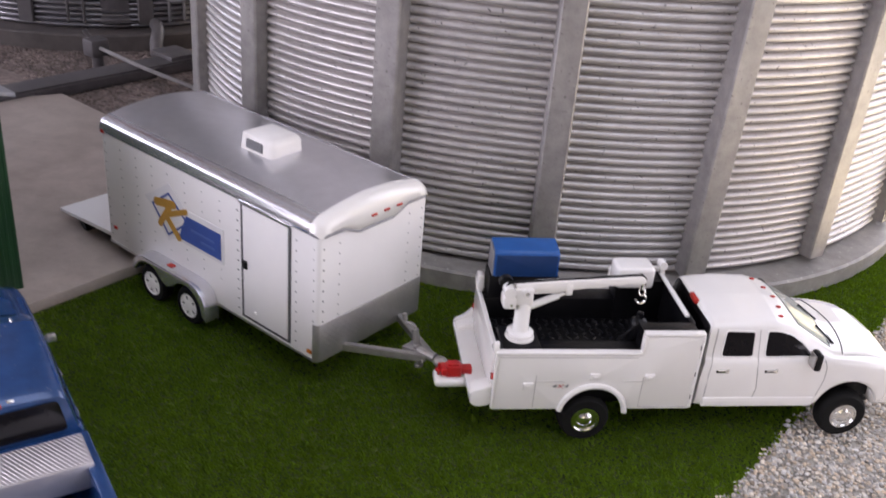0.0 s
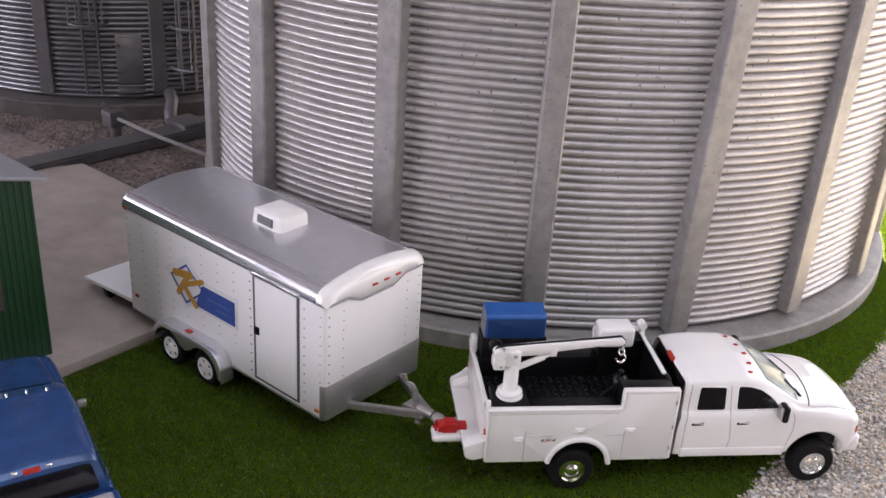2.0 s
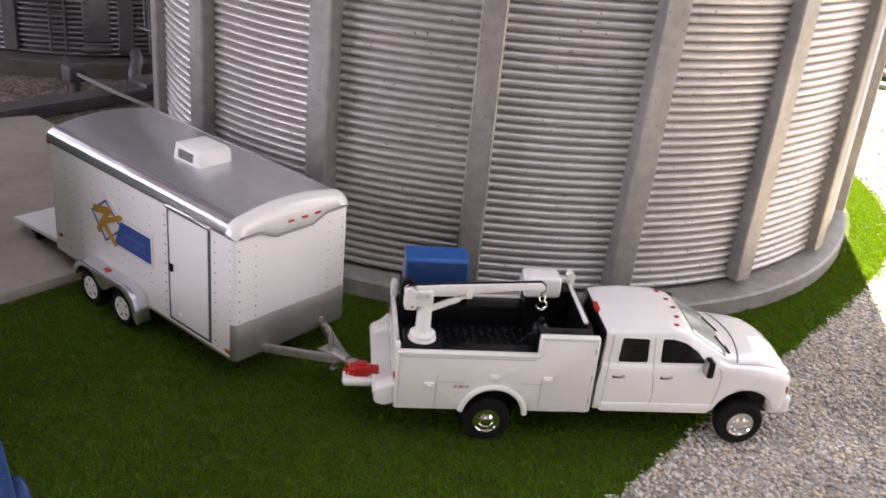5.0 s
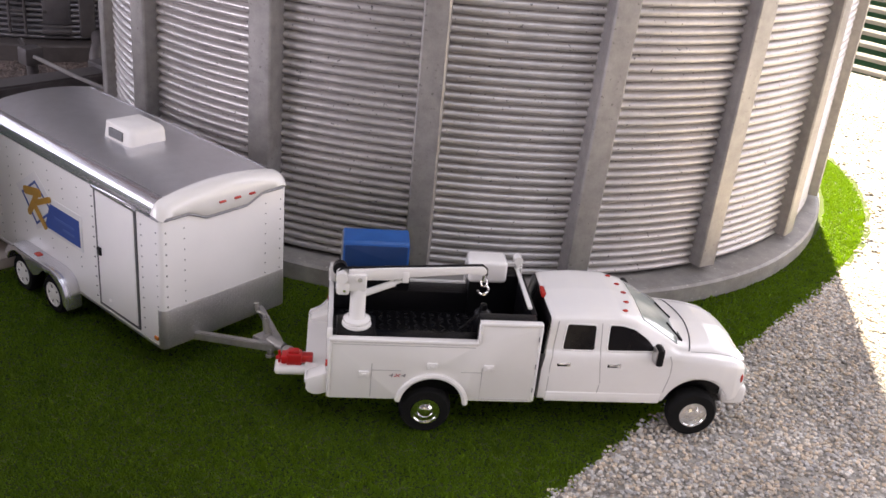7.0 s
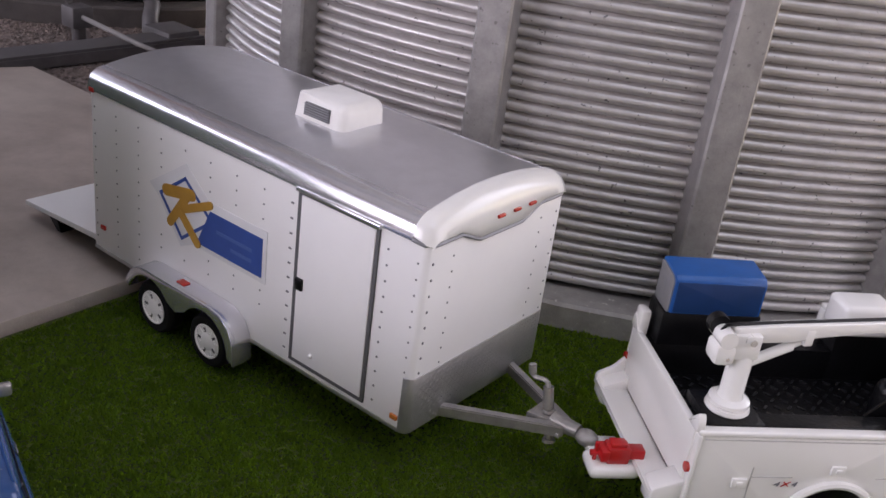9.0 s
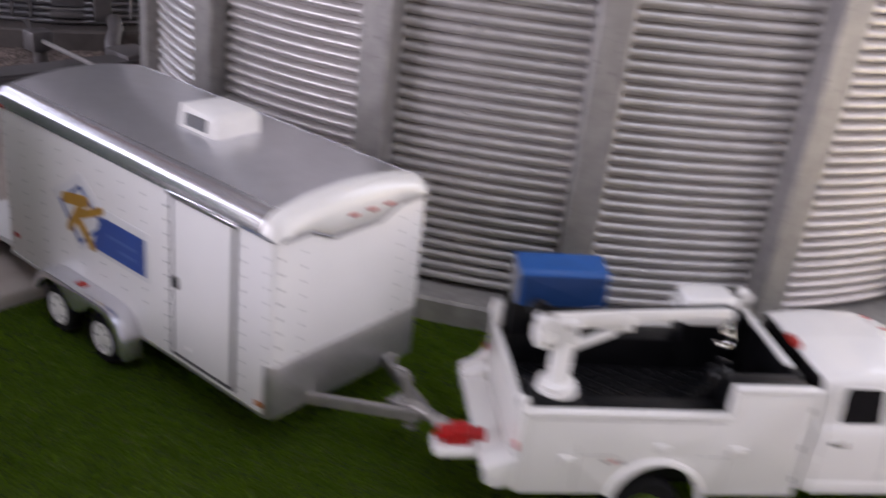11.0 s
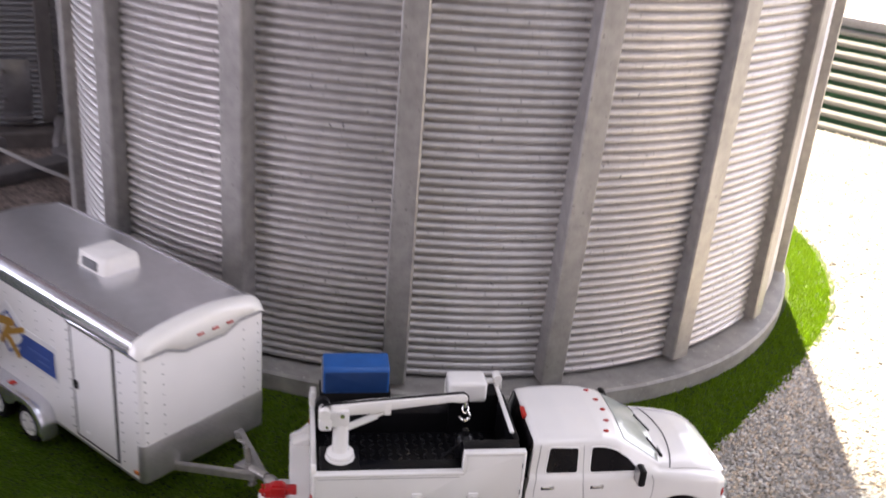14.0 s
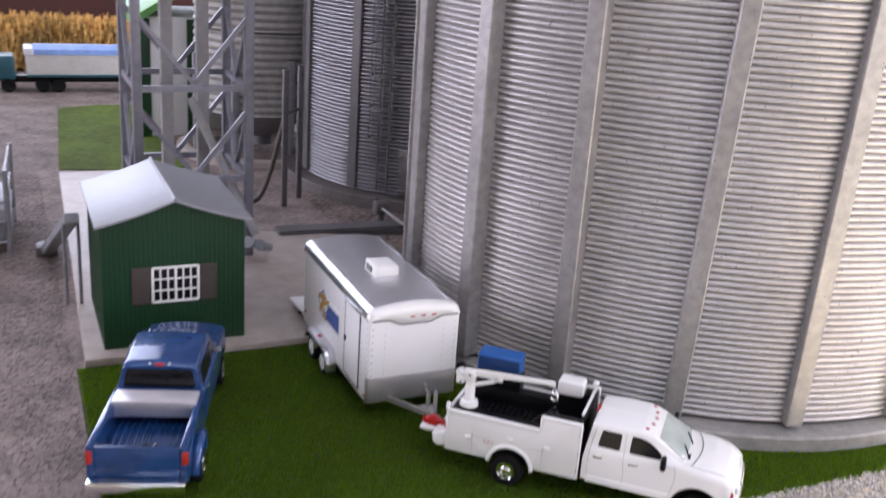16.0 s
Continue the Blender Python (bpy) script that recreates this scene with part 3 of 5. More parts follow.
    for i in range(40):
        for j in range(12):
            y, z = TY0 + 0.10 + i * 0.0545, TZ0 + 0.02 + j * 0.0515
            s = 0.7 if (i + j) % 2 else -0.7
            c = [bm.verts.new((TX1 + 0.011, y + dy * 0.7 - s * dz, z + s * dy + dz * 0.7)) for dy, dz in ((0.027, 0), (0, 0.009), (-0.027, 0), (0, -0.009))]
            top = bm.verts.new((TX1 + 0.0175, y, z))
            for k in range(4):
                bm.faces.new((c[k], c[(k + 1) % 4], top))
    part("tread_pattern", bm, M_PLATE, guard)["kind"] = "stuff"
    bm = B()
    zs = np.arange(0.70, 2.56, 0.175)
    for k in range(13):
        x = -13.97 + 0.445 * k
        if -10.4 < x < -9.15:
            continue
        for z in zs:
            if (-12.95 < x < -10.75 and z < 0.95) or (-12.7 < x < -10.76 and 1.32 < z < 1.98) or (-12.5 < x < -11.9 and z < 2.32 and z > 1.2) or (x > -8.75 and z < 1.2):
                continue
            ball(bm, (min(x, TX1 - 0.1), TY0 - 0.002, z), 0.0125, (1, 0.6, 1), 6)
    for z in zs:
        for x in (-9.08, -10.43):
            ball(bm, (x, TY0 - 0.002, z), 0.0135, (1, 0.6, 1), 6)
        if z > 1.2:
            for y in (TY0 + 0.10, TY0 + 0.42, TY1 - 0.42, TY1 - 0.12):
                ball(bm, (TX1 + 0.002, y, z), 0.016 if y < TY0 + 0.2 else 0.012, (0.6, 1, 1), 6)
    part("rivets", bm, M_GRILLE, t, "rows of small dark rivets")["kind"] = "stuff"
    # side door
    bm = B()
    box(bm, -10.27, -9.235, TY0 - 0.03, TY0 + 0.02, 0.65, 2.60, 0.012)
    door = part("door", bm, M_TRAILER, t, "white side door with a dark seal")
    for nm, b in (("door_seal", (-10.325, -10.27, 0.60, 2.63)), ("door_seal", (-9.235, -9.19, 0.60, 2.63)), ("door_seal", (-10.27, -9.235, 0.60, 0.65)), ("door_seal", (-10.27, -9.235, 2.60, 2.63))):
        bm = B()
        box(bm, b[0], b[1], TY0 - 0.022, TY0 + 0.02, b[2], b[3], 0.006)
        part(nm, bm, M_SEAM, door)
    bm = B()
    box(bm, -10.34, -9.17, TY0 - 0.055, TY0, 2.63, 2.675, 0.012)
    part("drip_rail", bm, M_BRIGHT, door)
    bm = B()
    box(bm, -10.27, -10.165, TY0 - 0.06, TY0 - 0.02, 1.52, 1.66, 0.012)
    part("door_handle", bm, M_BLACK, door, "black door handle")
    bm = B()
    ball(bm, (-9.98, TY0 - 0.035, 0.80), 0.028, seg=8)
    part("door_stop", bm, M_PLASTIC, door)
    # lower side rail
    bm = B()
    box(bm, TX0, TX1 - 0.1, TY0 - 0.008, TY0 + 0.05, TZ0 - 0.03, TZ0 + 0.02, 0.008)
    part("side_rail", bm, M_STEEL, t)
    for x, z, m in ((-13.83, 0.86, M_LAMP), (-8.76, 0.66, M_AMBER), (-14.0, 2.66, M_LAMP)):
        bm = B()
        box(bm, x - 0.05, x + 0.05, TY0 - 0.03, TY0, z - 0.03, z + 0.03, 0.012)
        part("side_marker", bm, m, t, "small red side marker")
    # sign on the side
    bm = B()
    y0 = TY0 - 0.012
    prism(bm, [(-12.86, 1.85), (-12.70, 1.95), (-12.17, 2.30), (-11.75, 1.98), (-10.77, 1.97), (-10.77, 1.33), (-12.02, 1.33), (-12.25, 1.22), (-12.66, 1.72)], "y", y0, TY0 + 0.01, 0.004)
    sign = part("side_sign", bm, M_DECAL, t, "white decal with blue bar and gold emblem")
    bm = B()
    prism(bm, [(-11.95, 1.39), (-10.83, 1.39), (-10.83, 1.87), (-11.72, 1.87)], "y", y0 - 0.004, y0 + 0.002)
    part("blue_bar", bm, M_NAVY, sign)
    for z, x0, x1 in ((1.66, -11.6, -11.0), (1.53, -11.35, -11.0)):
        bm = B()
        box(bm, x0, x1, y0 - 0.008, y0 - 0.002, z - 0.02, z + 0.02)
        part("print_bar", bm, M_PALE, sign)
    for a, b in ((0, 1), (1, 2), (2, 3), (3, 0)):
        c = [(-12.17, 2.14), (-11.66, 1.74), (-12.23, 1.31), (-12.66, 1.79)]
        mid_ = Vector((-12.18, 1.745))
        p, q = Vector(c[a]), Vector(c[b])
        pi, qi = p + (mid_ - p) * 0.13, q + (mid_ - q) * 0.13
        bm = B()
        prism(bm, [tuple(p), tuple(q), tuple(qi), tuple(pi)], "y", y0 - 0.005, y0 + 0.002)
        part("emblem_edge", bm, M_NAVY, sign)
    for i, (a, b, w) in enumerate((((-12.52, 1.86), (-12.05, 1.95), 0.075), ((-12.10, 1.95), (-12.44, 1.48), 0.06), ((-12.30, 1.68), (-11.72, 1.94), 0.05), ((-12.26, 1.68), (-11.93, 1.38), 0.055))):
        a, b = Vector(a), Vector(b)
        d = (b - a).normalized()
        nrm = Vector((-d.y, d.x))
        pts = []
        for k in range(7):
            an = math.pi / 2 + k * math.pi / 6
            pts.append(tuple(a + (d * math.cos(an) + nrm * math.sin(an)) * w))
        for k in range(7):
            an = -math.pi / 2 + k * math.pi / 6
            pts.append(tuple(b + (d * math.cos(an) + nrm * math.sin(an)) * w))
        bm = B()
        prism(bm, pts, "y", y0 - 0.008 - 0.003 * i, y0 + 0.002)
        part("emblem_stroke", bm, M_GOLD, sign)
    # axles, wheels and fender
    wx = (-12.50, -11.48)
    for x in wx:
        for side, y in ((-1, TY0 - 0.10), (1, TY1 + 0.10)):
            wheel(t, x, y, 0.345, 0.345, 0.24, M_PLASTIC, side, 5, 1.14)
        bm = B()
        rod(bm, (x, TY0, 0.345), (x, TY1, 0.345), 0.05)
        part("axle", bm, M_BLACK, t)
    bm = B()
    box(bm, TX0 + 0.05, TX1 - 0.11, TY0 + 0.25, TY1 - 0.25, 0.42, TZ0, 0.02)
    part("chassis", bm, M_BLACK, t)
    path = [(-12.96, 0.52), (-12.94, 0.63), (-12.86, 0.75), (-12.74, 0.83), (-12.6, 0.86), (-11.38, 0.86), (-11.2, 0.83), (-11.06, 0.74), (-10.98, 0.6), (-10.95, 0.44), (-10.94, 0.29)]
    for side, ya, yb in ((-1, TY0 - 0.27, TY0), (1, TY1, TY1 + 0.27)):
        bm = B()
        inner = [(x * 0.97 - 11.97 * 0.03, z - 0.045) for x, z in path]
        prism(bm, path + inner[::-1], "y", ya, yb, 0.012)
        fender = part("fender", bm, M_EDGE, t, "dull silver tandem fender")
        bm = B()
        flange = list(path)
        flange += [(wx[1] + 0.43 * math.cos(radians(a)), 0.345 + 0.43 * math.sin(radians(a))) for a in range(0, 150, 12)]
        flange += [(sum(wx) / 2, 0.53)]
        flange += [(wx[0] + 0.43 * math.cos(radians(a)), 0.345 + 0.43 * math.sin(radians(a))) for a in range(36, 165, 12)]
        yy = ya if side < 0 else yb
        prism(bm, flange, "y", yy - 0.018, yy + 0.018, 0.006)
        part("flange", bm, M_EDGE, fender, "bright rolled fender edge")
        bm = B()
        box(bm, -12.1, -11.96, (ya + yb) / 2 - 0.05, (ya + yb) / 2 + 0.05, 0.86, 0.875, 0.004)
        part("fender_marker", bm, M_LAMP, fender)
    # roof vent unit: upright grille end, flat top, rounded off towards the far side and the nose
    zr = 2.985
    bm = B()
    box(bm, -11.31, -10.55, 9.56, 10.26, zr, zr + 0.31)
    def rim(test, r, seg):
        bm.edges.ensure_lookup_table()
        picked = [e for e in bm.edges if test(*[(a + b) / 2 for a, b in zip(e.verts[0].co, e.verts[1].co)])]
        bmesh.ops.bevel(bm, geom=picked, offset=r, segments=seg, profile=0.5, affect="EDGES")
    rim(lambda x, y, z: abs(x + 10.55) < 0.002 and abs(z - zr - 0.155) < 0.03, 0.11, 5)
    rim(lambda x, y, z: z > zr + 0.30 and (x > -10.68 or y > 10.2), 0.115, 5)
    rim(lambda x, y, z: z > zr + 0.30 and (y < 9.57 or x < -11.3), 0.035, 3)
    for v in bm.verts:
        if v.co.z > zr + 0.1:
            v.co.y += 0.10 * (v.co.z - zr - 0.1) * (1 if v.co.y < 9.7 else -0.6)
            v.co.x += 0.25 * (v.co.z - zr - 0.1) * (1 if v.co.x < -11.0 else -0.5)
    ac = part("roof_vent", bm, M_PLASTIC, t, "white plastic roof air vent", 30)
    bm = B()
    prism(bm, [(-11.16, zr + 0.075), (-10.77, zr + 0.075), (-10.77, zr + 0.225), (-11.14, zr + 0.225)], "y", 9.548, 9.60)
    part("grille", bm, M_GRILLE, ac, "grey louvred vent grille")
    for k in range(5):
        bm = B()
        box(bm, -11.15, -10.78, 9.538, 9.555, zr + 0.09 + k * 0.028, zr + 0.10 + k * 0.028)
        part("louvre", bm, M_OLDRIB, ac)
    bm = B()
    box(bm, -11.34, -10.53, 9.53, 10.29, zr - 0.05, zr + 0.012, 0.008)
    part("base_gasket", bm, M_SEAM, ac, "dark gasket under the vent")
    # ramp door let down at the back
    bm = B()
    prism(bm, [(TX0 - 0.01, 0.55), (TX0 - 0.01, 0.64), (-15.85, 0.50), (-15.85, 0.43)], "y", TY0 + 0.06, TY1 - 0.1, 0.012)
    ramp = part("ramp", bm, M_TRAILER, t, "white ramp door let down behind")
    bm = B()
    prism(bm, [(TX0 - 0.05, 0.50), (TX0 - 0.05, 0.545), (-15.5, 0.425), (-15.5, 0.36), (-15.3, 0.19), (-15.2, 0.19), (-15.3, 0.38)], "y", TY0 + 0.2, TY1 - 0.25)
    part("ramp_stiffener", bm, M_BLACK, ramp)
    # tongue
    tip = (-7.20, 10.02, 0.64)
    for y in (9.28, 10.66):
        bm = B()
        a, b = Vector((TX1 - 0.1, y, 0.56)), Vector((-7.45, 10.02 + (y - 9.97) * 0.08, 0.62))
        m = Matrix.Translation((a + b) / 2) @ (b - a).to_track_quat("X", "Z").to_matrix().to_4x4() @ Matrix.Diagonal(((b - a).length, 0.10, 0.13, 1))
        bmesh.ops.create_cube(bm, size=1, matrix=m)
        bmesh.ops.bevel(bm, geom=list(bm.edges), offset=0.012, segments=2, affect="EDGES")
        part("drawbar", bm, M_TONGUE, t)
    bm = B()
    rod(bm, (-7.62, 10.02, 0.64), (-7.30, 10.02, 0.66), 0.10, 0.075, 12)
    ball(bm, tip, 0.11, (1.2, 1, 0.8), 12)
    box(bm, -7.75, -7.45, 9.88, 10.16, 0.55, 0.60, 0.01)
    prism(bm, [(-7.86, 9.86), (-7.86, 10.18), (-7.42, 10.07), (-7.42, 9.97)], "z", 0.615, 0.69, 0.01)
    part("coupler", bm, M_TONGUE, t)
    bm = B()
    a, b = Vector((-7.62, 10.02, 0.36)), Vector((-7.75, 10.02, 0.99))
    rod(bm, a, b, 0.045, seg=12)
    rod(bm, a + (b - a) * 0.62, b, 0.056, seg=12)
    for k, rr in ((0.0, 0.075), (0.38, 0.10), (0.47, 0.085), (0.55, 0.075)):
        rod(bm, a + (b - a) * k, a + (b - a) * (k + 0.05), rr, 0.9 * rr, 14)
    tube(bm, [tuple(b - (b - a) * 0.04), (-7.765, 10.02, 1.03), (-7.81, 10.025, 1.045), (-7.93, 10.03, 1.015), (-7.965, 10.03, 1.03), (-7.975, 10.03, 1.08)], 0.028, 8)
    rod(bm, (-7.97, 10.03, 1.05), (-7.99, 10.03, 1.15), 0.042, seg=10)
    part("jack", bm, M_TONGUE, t, "dull silver jack with crank")
    return t


def rebase(t, x, y):
    """Put a thing's own origin at its base, leaving its parts where they are."""
    for c in t.children:
        c.location -= Vector((x, y, 0)) * U
    t.location = Vector((x, y, 0)) * U


# ---- pickup bodies ----


class Shell:
    """A cab and bonnet lofted along x (forward). Tables give half width, belt, top and roof half width along x."""

    def __init__(self, width, belt, top, roof, arch, sill=0.60):
        self.tables, self.arch, self.sill = (width, belt, top, roof), arch, sill

    def value(self, i, x):
        xs, ys = zip(*self.tables[i])
        return float(np.interp(x, xs, ys))

    def section(self, x):
        w, belt, top, roof = (self.value(i, x) for i in range(4))
        ax, az, ar = self.arch
        zb = self.sill
        if abs(x - ax) < ar:
            zb = max(zb, az + math.sqrt(ar * ar - (x - ax) ** 2))
        zb = min(zb, belt - 0.12)
        mid = max(zb + 0.05, belt - 0.32)
        q = [(0, zb), (w - 0.14, zb), (w - 0.03, zb), (w, zb + 0.05), (w + 0.012, mid), (w - 0.004, belt - 0.08), (w - 0.035, belt - 0.02), (w - 0.07, belt + 0.01),
             (max(roof + 0.015, 0), max(top - 0.11, belt + 0.02)), (roof - 0.04, max(top - 0.03, belt + 0.04)), (roof - 0.2, max(top + 0.0, belt + 0.05)), (0, max(top + 0.03, belt + 0.06))]
        for _ in range(2):
            r = [q[0]]
            for a, b in zip(q, q[1:]):
                r += [(a[0] * 0.75 + b[0] * 0.25, a[1] * 0.75 + b[1] * 0.25), (a[0] * 0.25 + b[0] * 0.75, a[1] * 0.25 + b[1] * 0.75)]
            q = r + [q[-1]]
        return q

    def side(self, x, z):
        """Outer y at a height."""
        q = self.section(x)
        best = 0.0
        for a, b in zip(q, q[1:]):
            if min(a[1], b[1]) <= z <= max(a[1], b[1]) and abs(b[1] - a[1]) > 1e-6:
                best = max(best, a[0] + (b[0] - a[0]) * (z - a[1]) / (b[1] - a[1]))
        return best

    def roof_z(self, x, y):
        q = self.section(x)
        top = -1.0
        for a, b in zip(q, q[1:]):
            if min(a[0], b[0]) <= abs(y) <= max(a[0], b[0]) and abs(b[0] - a[0]) > 1e-6:
                top = max(top, a[1] + (b[1] - a[1]) * (abs(y) - a[0]) / (b[0] - a[0]))
        return top

    def mesh(self, bm, xs):
        rings = []
        for x in xs:
            q = self.section(x)
            full = [(-y, z) for y, z in q[::-1]] + [p for p in q[1:-1]]
            rings.append([bm.verts.new((x, y, z)) for y, z in full])
        n = len(rings[0])
        for a, b in zip(rings, rings[1:]):
            for k in range(n):
                bm.faces.new((a[k], a[(k + 1) % n], b[(k + 1) % n], b[k]))
        bm.faces.new(rings[0][::-1])
        bm.faces.new(rings[-1])

    def pane(self, bm, outline, side, out=0.012, deep=0.03):
        """A side window from an (x, z) outline laid on the body."""
        lo = [bm.verts.new((x, side * (self.side(x, z) - deep), z)) for x, z in outline]
        hi = [bm.verts.new((x, side * (self.side(x, z) + out), z)) for x, z in outline]
        c = [sum(v) / len(outline) for v in zip(*outline)]
        top = bm.verts.new((c[0], side * (self.side(*c) + out), c[1]))
        for i in range(len(outline)):
            j = (i + 1) % len(outline)
            bm.faces.new((lo[i], lo[j], hi[j], hi[i]))
            bm.faces.new((hi[i], hi[j], top))

    def screen(self, bm, x0, x1, half0, half1, out=0.012, nx=8, ny=14):
        """A windscreen laid on the sloping top between x0 and x1."""
        grid = []
        for i in range(nx + 1):
            x, h = x0 + (x1 - x0) * i / nx, half0 + (half1 - half0) * i / nx
            row = []
            for k in range(ny + 1):
                y = h * (2 * k / ny - 1)
                xx = x + 0.06 * (1 - (y / h) ** 2) * i / nx
                row.append(bm.verts.new((xx, y, self.roof_z(xx, y) + out)))
            grid.append(row)
        low = [[bm.verts.new((v.co.x, v.co.y, v.co.z - 0.04)) for v in r] for r in grid]
        for g, flip in ((grid, 1), (low, -1)):
            for a, b in zip(g, g[1:]):
                for k in range(ny):
                    bm.faces.new((a[k], b[k], b[k + 1], a[k + 1])[::flip])
        rim = grid[0] + [r[-1] for r in grid[1:]] + grid[-1][-2::-1] + [r[0] for r in grid[-2:0:-1]]
        lim = low[0] + [r[-1] for r in low[1:]] + low[-1][-2::-1] + [r[0] for r in low[-2:0:-1]]
        for i in range(len(rim)):
            j = (i + 1) % len(rim)
            bm.faces.new((rim[i], rim[j], lim[j], lim[i]))


def rounded(pts, r=0.06, n=4):
    """Outline with its corners rounded."""
    out = []
    for i, p in enumerate(pts):
        p, a, b = Vector(p), Vector(pts[i - 1]), Vector(pts[(i + 1) % len(pts)])
        ra, rb = min(r, (a - p).length * 0.45), min(r, (b - p).length * 0.45)
        s, e = p + (a - p).normalized() * ra, p + (b - p).normalized() * rb
        for k in range(n + 1):
            t = k / n
            out.append(tuple((s * (1 - t) + p * t) * (1 - t) + (p * (1 - t) + e * t) * t))
    return out


def arch_outline(x0, x1, z0, top, ax, az, ar):
    """Bed side: bottom edge with a wheel arch, then the top line given as (x, z) pairs from front to back."""
    lo = math.degrees(math.asin((z0 - az) / ar)) if abs(z0 - az) < ar else 0
    pts = [(x0, z0)] + [(ax + ar * math.cos(radians(a)), az + ar * math.sin(radians(a))) for a in np.linspace(180 - lo, lo, 19)] + [(x1, z0)]
    return pts + list(top)


RAM = Shell(
    width=[(1.64, 0.97), (1.79, 0.985), (3.4, 0.985), (3.8, 0.98), (4.39, 0.97), (4.65, 0.925), (4.79, 0.84), (4.865, 0.74), (4.91, 0.60)],
    belt=[(1.64, 1.44), (3.2, 1.43), (3.6, 1.41), (4.2, 1.36), (4.56, 1.30), (4.78, 1.21), (4.865, 1.09), (4.91, 0.99)],
    top=[(1.64, 1.89), (1.70, 1.92), (2.25, 1.96), (2.78, 1.955), (3.05, 1.89), (3.22, 1.80), (3.74, 1.50), (3.88, 1.475), (4.3, 1.445), (4.6, 1.38), (4.78, 1.28), (4.865, 1.14), (4.91, 1.02)],
    roof=[(1.64, 0.77), (2.4, 0.79), (3.0, 0.76), (3.3, 0.75), (3.7, 0.79), (3.9, 0.81), (4.4, 0.76), (4.73, 0.68), (4.91, 0.55)],
    arch=(4.07, 0.48, 0.53), sill=0.62)


def service_truck():
    t = thing("service_truck", -5.704, 11.42, 0, 46.48, "white service pickup truck with utility bed and small crane", "pickup truck")
    bm = B()
    RAM.mesh(bm, [1.64, 1.66] + list(np.arange(1.70, 4.88, 0.04)) + [4.895, 4.91])
    for v in bm.verts:       # the back of the cab leans forward above the belt line
        if v.co.x < 1.95:
            v.co.x += 0.11 * min(1, max(0, (v.co.z - 1.15) / 0.7)) * (1.95 - v.co.x) / 0.31
    part("cab", bm, M_WHITE, t, "glossy white crew cab and bonnet", 48)
    # glazing
    rear_win = rounded([(1.91, 1.455), (2.40, 1.455), (2.41, 1.82), (1.97, 1.82)], 0.05)
    front_win = rounded([(2.58, 1.455), (3.36, 1.455), (3.20, 1.62), (3.00, 1.755), (2.80, 1.815), (2.60, 1.825)], 0.05)
    for side in (-1, 1):
        for o in (rear_win, front_win):
            bm = B()
            RAM.pane(bm, o, side)
            pane = part("window", bm, M_GLASSY, t, "dark side window")
            bm = B()
            ring = [(x, side * (RAM.side(x, z) + 0.004), z) for x, z in o]
            tube(bm, ring, 0.014, 6, True)
            part("window_frame", bm, M_WHITE, pane, "white raised window rim")
        bm = B()
        box(bm, 1.74, 3.50, side * (RAM.side(2.6, 0.7) - 0.05), side * (RAM.side(2.6, 0.7) + 0.018), 0.605, 0.785, 0.03, 3)
        part("rocker_panel", bm, M_WHITE, t, "white sill under the doors")
        # door seams
        for line in ([(1.76, 0.64), (1.76, 1.2), (1.79, 1.5), (1.85, 1.84)], [(2.50, 0.64), (2.54, 0.95), (2.49, 1.3), (2.49, 1.84)], [(3.52, 0.80), (3.58, 1.1), (3.58, 1.3), (3.55, 1.40)]):
            bm = B()
            p = []
            for (xa, za), (xb, zb) in zip(line, line[1:]):
                for k in range(7):
                    x, z = xa + (xb - xa) * k / 6, za + (zb - za) * k / 6
                    p.append((x, side * (RAM.side(x, z) - 0.003), z))
            p = [p[0]] + [b for a, b in zip(p, p[1:]) if (Vector(a) - Vector(b)).length > 1e-4]
            tube(bm, p, 0.009, 6)
            part("door_seam", bm, M_GROOVE, t)
        for x in (1.90, 2.65):
            bm = B()
            y = side * RAM.side(x, 1.25)
            box(bm, x - 0.02, x + 0.16, y - 0.018, y + 0.022, 1.238, 1.27, 0.012)
            box(bm, x + 0.10, x + 0.16, y - 0.012, y + 0.014, 1.215, 1.285, 0.008)
            handle = part("door_handle", bm, M_CHROME, t, "small chrome door handle")
            bm = B()
            box(bm, x - 0.04, x + 0.15, y - 0.006, y + 0.008, 1.215, 1.262, 0.003)
            part("handle_recess", bm, M_BLACK, handle)
        bm = B()
        y = side * RAM.side(3.30, 1.43)
        box(bm, 3.27, 3.38, y + side * 0.02, y + side * 0.24, 1.34, 1.63, 0.04)
        box(bm, 3.29, 3.36, y - side * 0.06, y + side * 0.06, 1.42, 1.47, 0.01)
        mirror = part("mirror", bm, M_BLACK, t, "black door mirror")
        bm = B()
        box(bm, 3.255, 3.275, y + side * 0.045, y + side * 0.215, 1.37, 1.60, 0.008)
        part("mirror_glass", bm, M_STEEL, mirror)
        bm = B()
        ball(bm, (4.775, side * 0.77, 1.08), 0.1, (0.9, 0.45, 0.95), 12)
        part("headlight", bm, M_SHIELD, t)
        bm = B()
        ball(bm, (4.725, side * 0.85, 1.00), 0.07, (0.9, 0.5, 1.5), 10)
        part("turn_signal", bm, M_LAMP, t, "red corner lamp")
    bm = B()
    RAM.screen(bm, 3.15, 3.70, 0.62, 0.73)
    part("windscreen", bm, M_SHIELD, t, "clear greenish windscreen", 60)
    bm = B()
